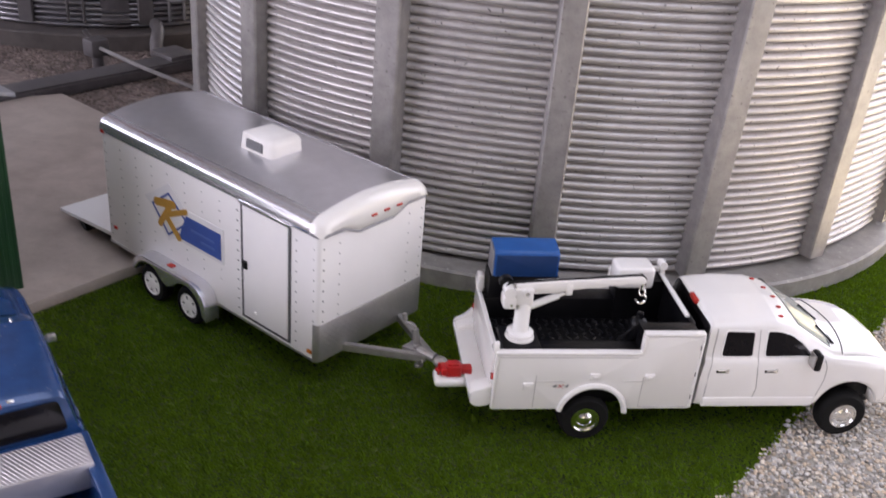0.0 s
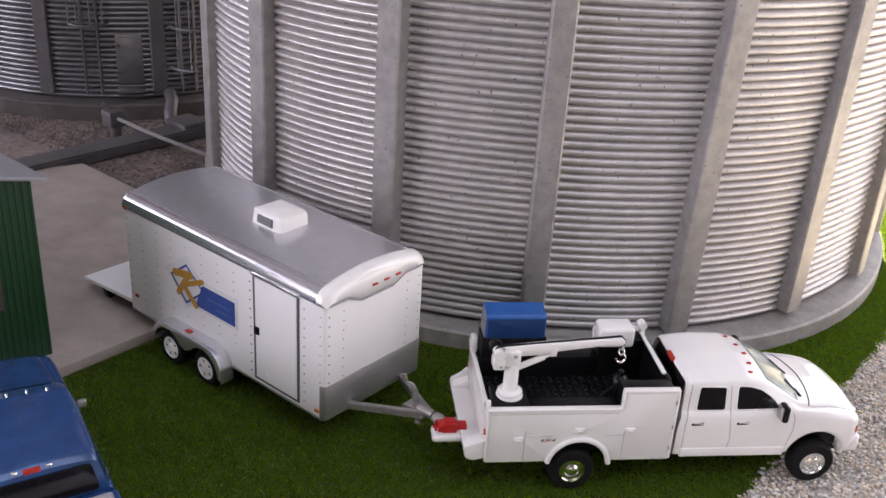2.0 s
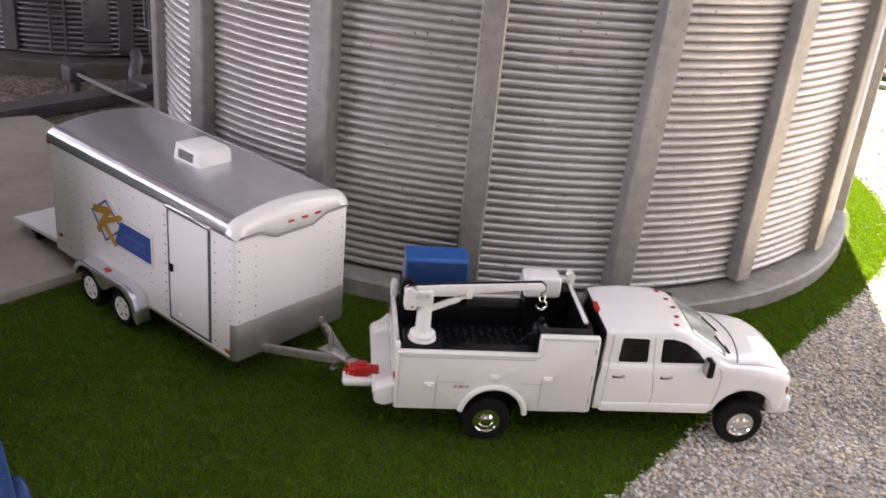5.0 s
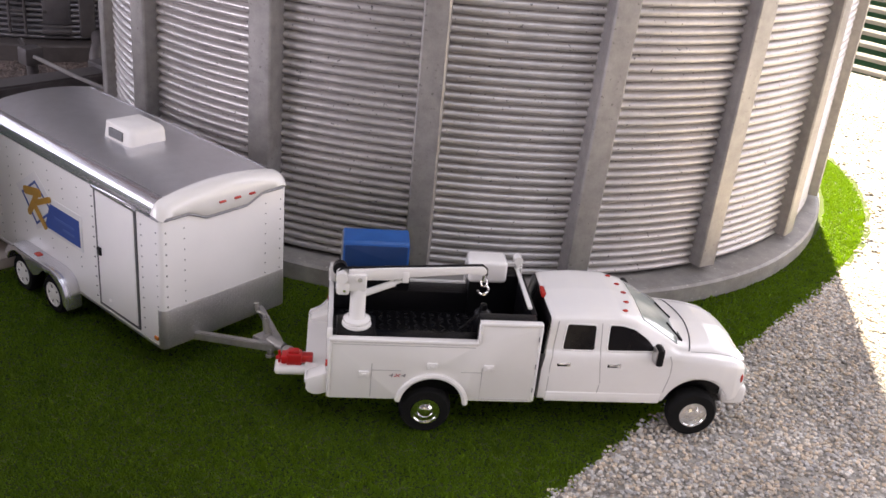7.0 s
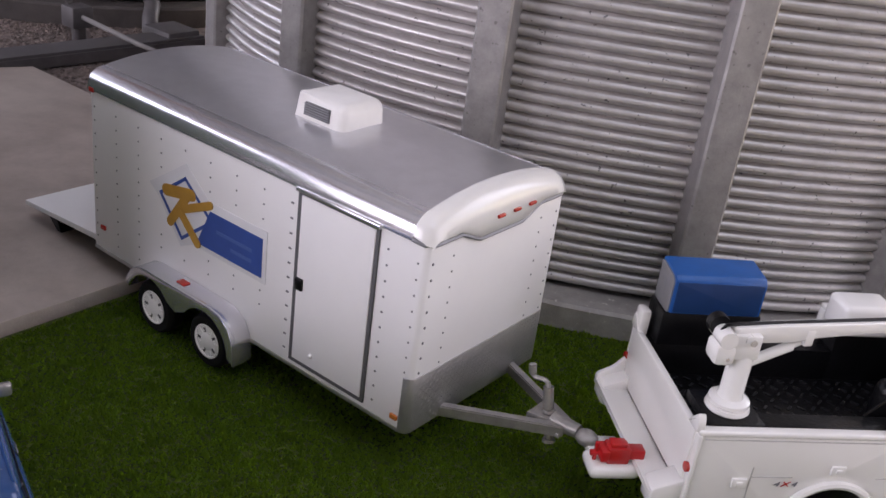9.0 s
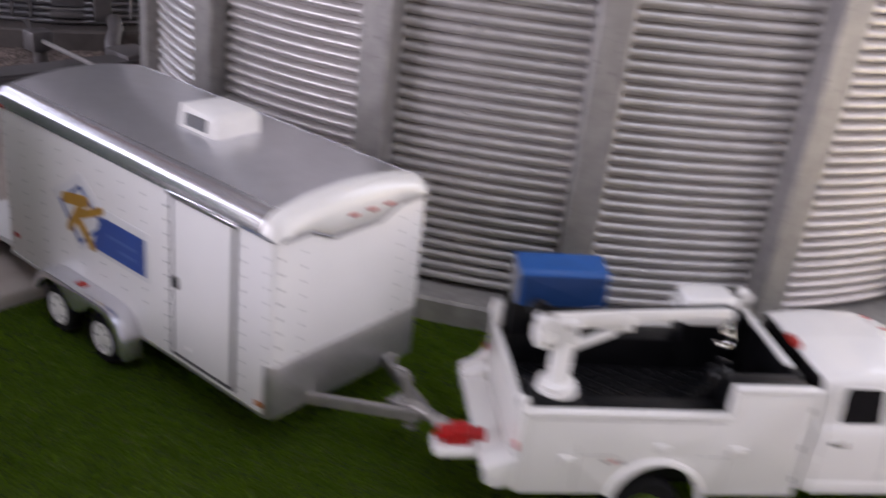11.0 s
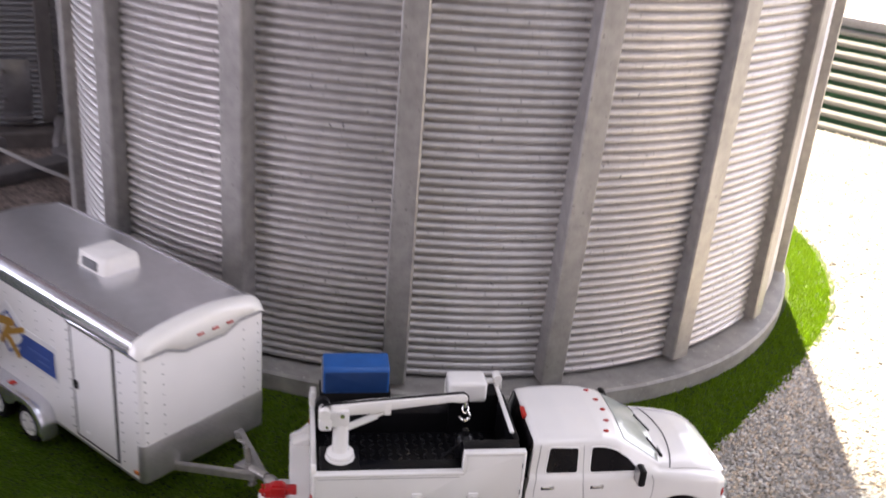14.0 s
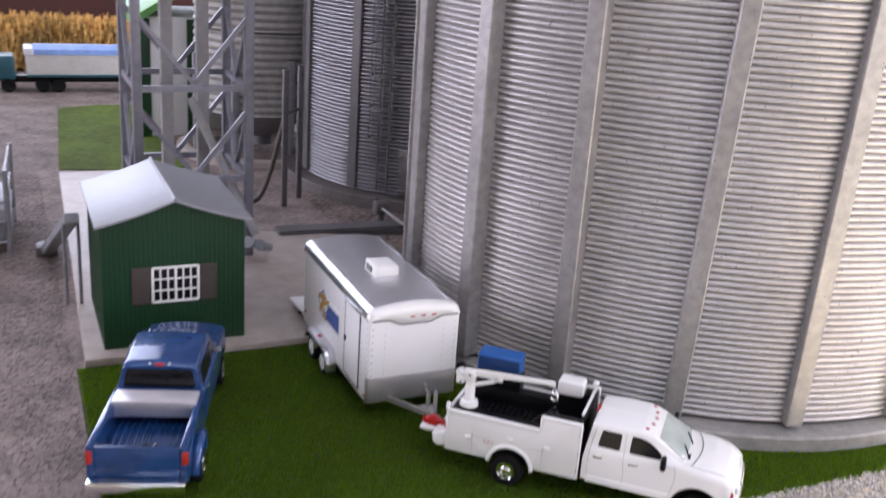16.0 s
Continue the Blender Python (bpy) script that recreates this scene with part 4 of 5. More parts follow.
    for y0, y1 in ((-0.62, -0.26), (0.02, 0.38)):
        tube(bm, [(3.80, y0, RAM.roof_z(3.80, y0) + 0.012), (3.74, y0 + 0.2, RAM.roof_z(3.74, y0 + 0.2) + 0.022), (3.66, y1, RAM.roof_z(3.66, y1) + 0.028)], 0.014, 6)
    box(bm, 3.76, 3.82, -0.60, -0.30, 1.475, 1.50, 0.006)
    part("wipers", bm, M_BLACK, t)
    bm = B()
    for side in (-1, 1):
        p = [(x, side * (0.81 - 0.10 * max(0, x - 3.9)), 0) for x in np.arange(3.90, 4.78, 0.08)]
        tube(bm, [(x, y, RAM.roof_z(x, y) + 0.001) for x, y, _ in p], 0.0055, 6)
    part("bonnet_seam", bm, M_GROOVE, t)
    bm = B()
    p = [(4.02 - 0.15 * (y / 0.8) ** 2, y) for y in np.linspace(-0.8, 0.8, 25)]
    tube(bm, [(x, y, RAM.roof_z(x, y) - 0.001) for x, y in p], 0.012, 6)
    part("cowl_seam", bm, M_SEAM, t)
    for y in (-0.56, -0.29, 0.0, 0.29, 0.56):
        bm = B()
        x = 2.98 - 0.11 * (y / 0.56) ** 2
        ball(bm, (x, y, RAM.roof_z(x, y) + 0.005), 0.05, (1.0, 0.55, 0.45), 10)
        part("roof_lamp", bm, M_LAMP, t, "small red cab roof lamp")
    bm = B()
    prism(bm, rounded([(-0.84, 1.30), (0.84, 1.30), (0.72, 1.86), (-0.72, 1.86)], 0.06), "x", 1.615, 1.66, 0.006)
    for v in bm.verts:
        v.co.x += 0.11 * min(1, max(0, (v.co.z - 1.15) / 0.7))
    part("rear_window", bm, M_GLASSY, t, "dark rear cab window")
    bm = B()
    box(bm, 1.70, 1.77, -0.13, 0.13, 1.865, 1.945, 0.02)
    part("brake_light", bm, M_LAMP, t, "red high brake light")
    # nose
    bm = B()
    box(bm, 4.52, 4.90, -0.87, 0.87, 0.53, 0.86, 0.08, 3)
    part("front_bumper", bm, M_WHITE, t)
    bm = B()
    box(bm, 4.81, 4.94, -0.48, 0.48, 0.82, 1.12, 0.04)
    part("grille", bm, M_CHROME, t)
    # chassis and wheels
    bm = B()
    box(bm, -1.35, 4.65, -0.62, 0.62, 0.42, 0.66, 0.03)
    box(bm, 3.5, 4.62, -0.72, 0.72, 0.6, 1.0, 0.05)
    box(bm, -0.5, 0.6, -0.78, 0.78, 0.6, 1.0, 0.05)
    part("chassis", bm, M_BLACK, t)
    for x, w, off, z in ((0.0, 0.42, 0.80, 0.385), (4.07, 0.26, 0.86, 0.415)):
        for side in (-1, 1):
            wheel(t, x, side * off, z, 0.385, w, M_CHROME, side)
        bm = B()
        rod(bm, (x, -0.7, z), (x, 0.7, z), 0.07)
        part("axle", bm, M_BLACK, t)
    # utility bed
    top = [(1.56, 1.86), (0.69, 1.86), (0.69, 1.54), (-1.43, 1.54)]
    bed_line = rounded(arch_outline(-1.43, 1.56, 0.58, top, 0.07, 0.50, 0.49), 0.025, 2)
    for side in (-1, 1):
        bm = B()
        prism(bm, bed_line, "y", side * 1.0, side * 0.925, 0.014)
        sp = part("bed_side", bm, M_WHITE, t, "white toolbox side with a wheel cut-out")
        y = side * 1.0
        bm = B()
        tube(bm, [(0.07 + 0.50 * math.cos(radians(a)), y + side * 0.012, 0.50 + 0.50 * math.sin(radians(a))) for a in range(4, 178, 8)], 0.045, 8)
        part("wheel_flare", bm, M_WHITE, sp)
        for line in ([(-0.82, 1.18), (-0.82, 0.62)], [(-0.82, 1.07), (-0.40, 1.07)], [(0.46, 1.07), (0.77, 1.07)], [(0.77, 1.15), (0.77, 0.62), (1.50, 0.62)], [(-1.38, 1.485), (0.64, 1.485)]):
            bm = B()
            tube(bm, [(x, y, z) for x, z in line], 0.007, 6)
            part("locker_seam", bm, M_GROOVE, sp)
        for x, z in ((-0.93, 1.00), (0.04, 1.16), (0.86, 1.15)):
            bm = B()
            box(bm, x - 0.075, x + 0.075, y - side * 0.005, y + side * 0.026, z - 0.055, z + 0.055, 0.01)
            box(bm, x - 0.03, x + 0.035, y, y + side * 0.036, z - 0.025, z + 0.025, 0.008)
            part("latch", bm, M_WHITE, sp, "small white paddle latch")
        for z in (0.8, 1.2, 1.66):
            bm = B()
            box(bm, 1.535, 1.56, y - side * 0.01, y + side * 0.014, z - 0.04, z + 0.04, 0.004)
            part("hinge", bm, M_SEAM, sp)
        # rounded bright lips round the box side
        for k, (x0, x1, z0, z1) in enumerate(((-1.45, 0.70, 1.52, 1.58), (0.67, 1.58, 1.845, 1.905), (0.665, 0.72, 1.56, 1.86), (1.535, 1.585, 0.60, 1.85), (-1.45, -1.405, 0.60, 1.53))):
            if side > 0 and not k:
                continue     # the far side has no lip on its low part
            bm = B()
            box(bm, x0, x1, side * 0.905, side * 1.018, z0, z1, 0.022, 3)
            part("edge_lip", bm, M_WHITE, sp)
        bm = B()
        prism(bm, rounded([(side * 0.99, 1.54), (side * 0.985, 1.66), (side * 0.94, 1.73), (side * 0.88, 1.68), (side * 0.76, 1.54)], 0.04), "x", -1.48, -1.40, 0.018)
        part("corner_fin", bm, M_WHITE, sp, "small rounded corner fin")
        # black tops of the side boxes
        bm = B()
        box(bm, -1.40, 0.70, side * 0.925, side * 0.60, 0.72, 1.515, 0.012)
        box(bm, 0.70, 1.53, side * 0.925, side * 0.60, 0.72, 1.84, 0.012)
        part("box_top", bm, M_BLACK, t, "black box top")
    bm = B()
    box(bm, -1.42, 1.56, -0.60, 0.60, 0.66, 1.16, 0.01)
    part("bed_floor", bm, M_BLACK, t, "black bed floor with tread pattern")
    bm = B()
    for i in range(19):
        for j in range(9):
            m = Matrix.Translation((-1.2 + i * 0.135, -0.5 + j * 0.125, 1.162)) @ Matrix.Rotation(radians(45 if (i + j) % 2 else -45), 4, "Z") @ Matrix.Diagonal((0.085, 0.028, 0.022, 1))
            bmesh.ops.create_cube(bm, size=1, matrix=m)
    part("tread_pattern", bm, M_TREAD, t)["kind"] = "stuff"
    bm = B()
    box(bm, 1.47, 1.56, -0.62, 0.62, 1.15, 1.84, 0.012)
    part("bed_front_wall", bm, M_BLACK, t)
    bm = B()
    box(bm, 1.435, 1.505, -0.48, 0.86, 1.842, 1.895, 0.018)
    part("bed_front_rail", bm, M_WHITE, t, "white rail across the bed front")
    bm = B()
    rod(bm, (1.47, 0.80, 1.88), (1.47, 0.80, 2.02), 0.045, seg=12)
    rod(bm, (1.47, 0.74, 2.03), (1.47, 0.90, 2.03), 0.07, seg=14)
    rod(bm, (1.30, 0.80, 1.97), (1.47, 0.80, 1.97), 0.025, seg=8)
    part("rail_post", bm, M_WHITE, t)
    bm = B()
    lathe(bm, [(0.13, 1.16), (0.14, 1.18), (0.14, 1.66), (0.12, 1.72), (0.06, 1.76), (0.05, 1.84), (0.02, 1.85)], (0.80, -0.34, 0), "z", 20)
    part("gas_bottle", bm, M_BLACK, t, "black gas bottle standing in the bed")
    bm = B()
    tube(bm, [(0.40, -0.62, 1.54), (0.70, -0.62, 1.83)], 0.015, 6)
    part("gusset", bm, M_BLACK, t)
    # tailgate and step bumper
    bm = B()
    box(bm, -1.47, -1.39, -0.93, 0.93, 0.86, 1.54, 0.018)
    part("tailgate", bm, M_WHITE, t)
    for side in (-1, 1):
        bm = B()
        rod(bm, (-1.45, side * 0.955, 1.14), (-1.48, side * 0.955, 1.14), 0.05, seg=14)
        part("tail_lamp", bm, M_LAMP, t, "round red tail lamp")
        bm = B()
        prism(bm, rounded([(-1.75, 0.66), (-1.62, 0.60), (-1.43, 0.64), (-1.43, 1.0), (-1.56, 0.95), (-1.75, 0.88)], 0.06), "y", side * 0.98, side * 0.72, 0.03)
        part("bumper_end", bm, M_WHITE, t)
    bm = B()
    prism(bm, [(-1.77, 0.80), (-1.77, 0.86), (-1.66, 0.845), (-1.46, 0.845), (-1.46, 0.78)], "y", -0.96, 0.96, 0.012)
    prism(bm, rounded([(-1.77, 0.80), (-1.77, 0.92), (-1.60, 1.0), (-1.46, 1.16), (-1.46, 0.80)], 0.06), "y", 0.90, 0.97, 0.012)
    part("bumper_deck", bm, M_WHITE, t, "white flat step bumper")
    bm = B()
    box(bm, -2.22, -1.70, -0.60, -0.24, 0.66, 0.80, 0.065, 3)
    box(bm, -2.06, -1.70, -0.05, 0.20, 0.52, 0.62, 0.02)
    part("hitch_step", bm, M_WHITE, t)
    # red vise
    bm = B()
    box(bm, -2.05, -1.82, -0.52, -0.34, 0.80, 0.98, 0.02)
    box(bm, -1.84, -1.66, -0.50, -0.36, 0.84, 0.95, 0.02)
    box(bm, -2.12, -2.03, -0.53, -0.33, 0.83, 0.95, 0.015)
    box(bm, -2.02, -1.86, -0.49, -0.37, 0.96, 1.02, 0.012)
    rod(bm, (-2.20, -0.43, 0.88), (-1.7, -0.43, 0.88), 0.03)
    rod(bm, (-2.15, -0.43, 0.76), (-2.15, -0.43, 1.0), 0.02)
    part("vise", bm, M_RED, t, "red bench vise on the hitch step", 30)
    # crane
    cx, cy = -1.06, -0.64
    bm = B()
    box(bm, cx - 0.28, cx + 0.28, -0.92, -0.34, 1.50, 1.60, 0.02)
    part("crane_pad", bm, M_BLACK, t)
    bm = B()
    lathe(bm, [(0.20, 1.60), (0.215, 1.62), (0.205, 1.655), (0.175, 1.66), (0.195, 1.675), (0.195, 1.71), (0.17, 1.73), (0.125, 1.74), (0.115, 1.78), (0.11, 2.22), (0.10, 2.25)], (cx, cy, 0), "z", 28)
    box(bm, cx - 0.17, cx + 0.11, cy - 0.11, cy + 0.11, 2.18, 2.44, 0.03)
    box(bm, cx - 0.32, cx - 0.12, cy - 0.13, cy + 0.13, 2.12, 2.33, 0.05)
    rod(bm, (cx - 0.24, cy - 0.15, 2.40), (cx - 0.24, cy + 0.15, 2.40), 0.085, seg=16)
    rod(bm, (cx - 0.02, cy - 0.125, 2.40), (cx - 0.02, cy + 0.125, 2.40), 0.045, seg=12)
    crane = part("crane", bm, M_WHITE, t, "white swing crane on a round pedestal", 40)
    bm = B()
    tip = Vector((0.72, -0.32, 2.40))
    base = Vector((cx - 0.05, cy, 2.42))
    d = (tip - base)
    turn = d.to_track_quat("X", "Z").to_matrix().to_4x4()
    L = d.length
    prism(bm, rounded([(-0.12, -0.08), (0.5, -0.105), (0.78, -0.07), (L - 0.2, -0.045), (L, -0.08), (L + 0.06, -0.06), (L + 0.06, 0.01), (L, 0.055), (0.4, 0.08), (-0.1, 0.075)], 0.03), "y", -0.062, 0.062, 0.014)
    box(bm, 0.66, 0.76, -0.068, 0.068, -0.15, 0.02, 0.012)
    bmesh.ops.transform(bm, matrix=Matrix.Translation(base) @ turn, verts=bm.verts)
    part("boom", bm, M_WHITE, crane)
    bm = B()
    for x, z, rr in ((cx + 0.01, 2.38, 0.035), (cx - 0.2, 2.2, 0.02)):
        rod(bm, (x, cy - 0.135, z), (x, cy + 0.135, z), rr, seg=12)
    part("pivot_bolt", bm, M_CHROME, crane, "bright pivot bolt")
    bm = B()
    a, b = Vector((cx + 0.06, cy, 2.10)), base + d * (0.72 / L) + Vector((0, 0, -0.12))
    rod(bm, a, a + (b - a) * 0.75, 0.052, seg=12)
    rod(bm, a + (b - a) * 0.7, b, 0.032, seg=10)
    part("lift_cylinder", bm, M_WHITE, crane)
    bm = B()
    o = [(L * k / 12, 0.088 - 0.02 * k / 12) for k in range(13)]
    tube(bm, [(-0.24, 0, 0.03), (-0.2, 0, 0.085), (-0.05, 0, 0.095)] + [(x, 0, z) for x, z in o] + [(L + 0.075, 0, 0.0), (L + 0.08, 0, -0.10)], 0.018, 6)
    bmesh.ops.transform(bm, matrix=Matrix.Translation(base) @ turn, verts=bm.verts)
    rod(bm, (cx - 0.27, cy + 0.03, 2.46), (cx - 0.27, cy + 0.13, 2.46), 0.10, seg=16)
    part("hoist_cable", bm, M_BLACK, crane, "black hoist cable and drum")
    bm = B()
    h = base + turn.to_3x3() @ Vector((L + 0.05, 0, -0.12))
    rod(bm, h + Vector((0, 0, 0.03)), h + Vector((0, 0, -0.06)), 0.035, seg=10)
    tube(bm, [h + Vector((0.045 * math.sin(a), 0.02 * math.cos(a), -0.10 + 0.055 * math.cos(a))) for a in np.linspace(0, 5.8, 12)], 0.014, 6, True)
    tube(bm, [h + Vector((0.075 * math.sin(a), 0, -0.225 + 0.075 * math.cos(a))) for a in np.linspace(0.2, 4.6, 14)], 0.022, 8)
    part("hook", bm, M_CHROME, crane, "bright hook")
    # small tank and blue welder on the far boxes
    bm = B()
    box(bm, 0.66, 1.27, 0.50, 0.93, 1.74, 2.11, 0.07, 4)
    part("white_tank", bm, M_WHITE, t, "rounded white tank")
    bm = B()
    box(bm, -1.33, -0.23, 0.60, 1.0, 1.50, 1.90, 0.02)
    part("welder_base", bm, M_BLACK, t)
    bm = B()
    prism(bm, rounded([(0.58, 1.90), (0.58, 2.28), (0.63, 2.335), (1.0, 2.37), (1.02, 2.34), (1.02, 1.90)], 0.025), "x", -1.28, -0.27, 0.02)
    welder = part("welder", bm, M_BLUE, t, "blue welder set on the box top")
    bm = B()
    prism(bm, rounded([(0.60, 1.90), (0.60, 2.26), (0.65, 2.31), (0.99, 2.34), (0.99, 1.90)], 0.03), "x", -1.30, -1.275, 0.006)
    part("end_panel", bm, M_OLDRIB, welder, "grey end panel")
    bm = B()
    prism(bm, rounded([(-1.25, 1.92), (-0.30, 1.92), (-0.30, 2.27), (-1.25, 2.27)], 0.02), "y", 0.572, 0.60, 0.004)
    part("front_panel", bm, M_DEEPBLUE, welder, "dark blue front panel")
    bm = B()
    box(bm, -1.47, -1.36, 0.78, 0.97, 1.50, 1.80, 0.03)
    part("corner_post", bm, M_WHITE, t)
    # 4x4 lettering
    for text, x, mat in (("4", -0.545, M_OLDRIB), ("X", -0.455, M_RED), ("4", -0.365, M_OLDRIB)):
        cu = bpy.data.curves.new("lettering", "FONT")
        cu.body, cu.size, cu.extrude, cu.align_x, cu.shear = text, 0.10 * U, 0.002 * U, "CENTER", 0.2
        o = new("lettering_curve", cu)
        deps = bpy.context.evaluated_depsgraph_get()
        me = bpy.data.meshes.new_from_object(o.evaluated_get(deps))
        bpy.data.objects.remove(o)
        me.materials.clear()
        me.materials.append(mat)
        ob = new("lettering", me)
        ob.parent = t
        ob.matrix_basis = pose(x * U, -1.006 * U, 0.965 * U, 90, 0, 0) @ Matrix.Diagonal((1.25, 0.8, 1, 1))
        tagged(ob, "small four-by-four lettering")
    return t


FORD = Shell(
    width=[(0.84, 0.93), (0.96, 0.96), (3.2, 0.96), (3.6, 0.95), (4.3, 0.95), (4.6, 0.93), (4.78, 0.88), (4.86, 0.8)],
    belt=[(0.84, 1.42), (3.0, 1.40), (3.5, 1.36), (4.2, 1.30), (4.6, 1.26), (4.8, 1.20), (4.86, 1.12)],
    top=[(0.84, 1.93), (0.92, 2.0), (1.6, 2.05), (2.4, 2.05), (2.7, 1.97), (2.85, 1.89), (3.35, 1.52), (3.5, 1.45), (4.2, 1.40), (4.6, 1.35), (4.8, 1.25), (4.86, 1.15)],
    roof=[(0.84, 0.77), (2.0, 0.80), (2.7, 0.77), (3.35, 0.78), (3.6, 0.78), (4.3, 0.76), (4.86, 0.7)],
    arch=(3.95, 0.45, 0.50), sill=0.60)


def blue_pickup():
    t = thing("blue_pickup", -8.02, 3.66, 0, 161.5, "blue crew-cab pickup with a silver toolbox, on the turf", "pickup truck")
    bm = B()
    FORD.mesh(bm, [0.84, 0.86] + list(np.arange(0.90, 4.84, 0.05)) + [4.86])
    part("cab", bm, M_CAR, t, "blue crew cab and bonnet", 48)
    back = -0.45     # rear axle
    for side in (-1, 1):
        for o in (rounded([(1.08, 1.45), (1.98, 1.45), (1.98, 1.80), (1.16, 1.80)], 0.05), rounded([(2.10, 1.45), (2.95, 1.45), (2.75, 1.68), (2.5, 1.80), (2.12, 1.81)], 0.05)):
            bm = B()
            FORD.pane(bm, o, side)
            part("window", bm, M_GLASSY, t, "dark side window")
        bm = B()
        y = side * FORD.side(2.9, 1.45)
        box(bm, 2.77, 2.84, y + side * 0.04, y + side * 0.17, 1.40, 1.52, 0.025)
        box(bm, 2.79, 2.85, y - side * 0.05, y + side * 0.1, 1.44, 1.48, 0.01)
        part("mirror", bm, M_STEEL, t, "silver door mirror")
        for x in (1.30, 2.2):
            bm = B()
            y = side * FORD.side(x, 1.25)
            box(bm, x, x + 0.15, y - 0.015, y + 0.018, 1.23, 1.27, 0.01)
            part("door_handle", bm, M_CHROME, t)
        for line in ([(1.02, 0.64), (1.02, 1.88)], [(2.04, 0.64), (2.04, 1.88)], [(3.2, 0.7), (3.16, 1.38)]):
            bm = B()
            tube(bm, [(xa, side * (FORD.side(xa, z) - 0.002), z) for xa, z in [(line[0][0] + (line[1][0] - line[0][0]) * k / 12, line[0][1] + (line[1][1] - line[0][1]) * k / 12) for k in range(13)]], 0.008, 6)
            part("door_seam", bm, M_BLACK, t)
        bm = B()
        o = rounded(arch_outline(-1.60, 0.80, 0.60, [(0.80, 1.40), (-1.60, 1.40)], back, 0.44, 0.50), 0.03, 2)
        prism(bm, o, "y", side * 0.96, side * 0.80, 0.03)
        bs = part("bed_side", bm, M_CAR, t)
        bm = B()
        tube(bm, [(back + 0.52 * math.cos(radians(a)), side * (0.985 + 0.05 * math.sin(radians(a))), 0.46 + 0.54 * math.sin(radians(a))) for a in range(0, 181, 12)], 0.115, 10)
        part("wheel_flare", bm, M_CAR, bs, "bulging blue rear fender")
        bm = B()
        box(bm, -1.62, -1.50, side * 0.84, side * 0.965, 1.02, 1.30, 0.02)
        part("tail_lamp", bm, M_LAMP, bs, "red tail lamp")
        for x, w, y in ((back, 0.46, 0.86), (3.95, 0.27, 0.82)):
            wheel(t, x, side * y, 0.385, 0.385, w, M_CHROME, side)
    bm = B()
    box(bm, -1.57, 0.82, -0.82, 0.82, 0.66, 0.90, 0.01)
    floor = part("bed_floor", bm, M_CAR, t, "ribbed blue bed floor")
    for k in range(11):
        bm = B()
        box(bm, -1.53, 0.70, -0.70 + k * 0.14 - 0.035, -0.70 + k * 0.14 + 0.035, 0.90, 0.925, 0.008)
        part("floor_rib", bm, M_CAR, floor)
    bm = B()
    rod(bm, (-0.80, 0, 0.9), (-0.80, 0, 0.98), 0.08, seg=10)
    part("hitch_ball", bm, M_BLACK, t)
    bm = B()
    rod(bm, (-0.78, -0.14, 0.93), (-0.70, -0.2, 0.96), 0.03, seg=8)
    part("hitch_lever", bm, M_CHROME, t, "small bright lever beside the hitch ball")
    bm = B()
    box(bm, -1.61, -1.54, -0.80, 0.80, 0.68, 1.40, 0.02)
    box(bm, -1.625, -1.60, -0.10, 0.10, 1.20, 1.28, 0.01)
    part("tailgate", bm, M_CAR, t)
    bm = B()
    box(bm, 0.72, 0.82, -0.82, 0.82, 0.9, 1.40, 0.01)
    part("bed_front_wall", bm, M_CAR, t)
    bm = B()
    box(bm, 0.12, 0.70, -0.87, 0.87, 1.10, 1.46, 0.03)
    chest = part("tool_box", bm, M_CHEST, t, "silver tread-plate cross-bed toolbox")
    bm = B()
    for i in range(11):
        for j in range(34):
            x, y = 0.16 + i * 0.05, -0.83 + j * 0.05 + (0.025 if i % 2 else 0)
            c = [bm.verts.new((x + dx, y + dy, 1.459)) for dx, dy in ((0.024, 0.024), (-0.006, 0.006), (-0.024, -0.024), (0.006, -0.006))]
            top = bm.verts.new((x, y, 1.468))
            for k in range(4):
                bm.faces.new((c[k], c[(k + 1) % 4], top))
    part("tread_pattern", bm, M_CHEST, chest)["kind"] = "stuff"
    bm = B()
    prism(bm, rounded([(-0.76, 1.45), (0.76, 1.45), (0.68, 1.87), (-0.68, 1.87)], 0.07), "x", 0.815, 0.86, 0.006)
    part("rear_window", bm, M_GLASSY, t, "dark rear window")
    bm = B()
    FORD.screen(bm, 2.80, 3.34, 0.60, 0.70)
    part("windscreen", bm, M_GLASSY, t, "dark windscreen", 60)
    bm = B()
    box(bm, 0.83, 0.92, -0.10, 0.10, 1.94, 1.995, 0.012)
    part("brake_light", bm, M_LAMP, t, "red high brake light")
    for y in (-0.20, 0.20):
        bm = B()
        ball(bm, (0.88, y, 1.97), 0.035, (0.7, 1.4, 0.8), 8)
        part("cargo_lamp", bm, M_CHROME, t)
    for y in (-0.5, -0.25, 0, 0.25, 0.5):
        bm = B()
        x = 2.52 - 0.06 * (y / 0.5) ** 2
        ball(bm, (x, y, FORD.roof_z(x, y) + 0.01), 0.045, (1.3, 0.5, 0.6), 8)
        part("roof_lamp", bm, M_CHROME, t, "small bright cab roof lamp")
    bm = B()
    for y in (-0.74, 0.74):
        tube(bm, [(x, y, FORD.roof_z(x, y) + 0.002) for x in np.arange(1.0, 2.6, 0.15)], 0.012, 6)
    part("roof_gutter", bm, M_CAR, t)
    bm = B()
    prism(bm, rounded([(-1.86, 0.52), (-1.63, 0.52), (-1.63, 0.74), (-1.86, 0.74)], 0.05), "y", -0.94, 0.94, 0.03)
    box(bm, -1.88, -1.84, -0.30, 0.30, 0.58, 0.70, 0.01)
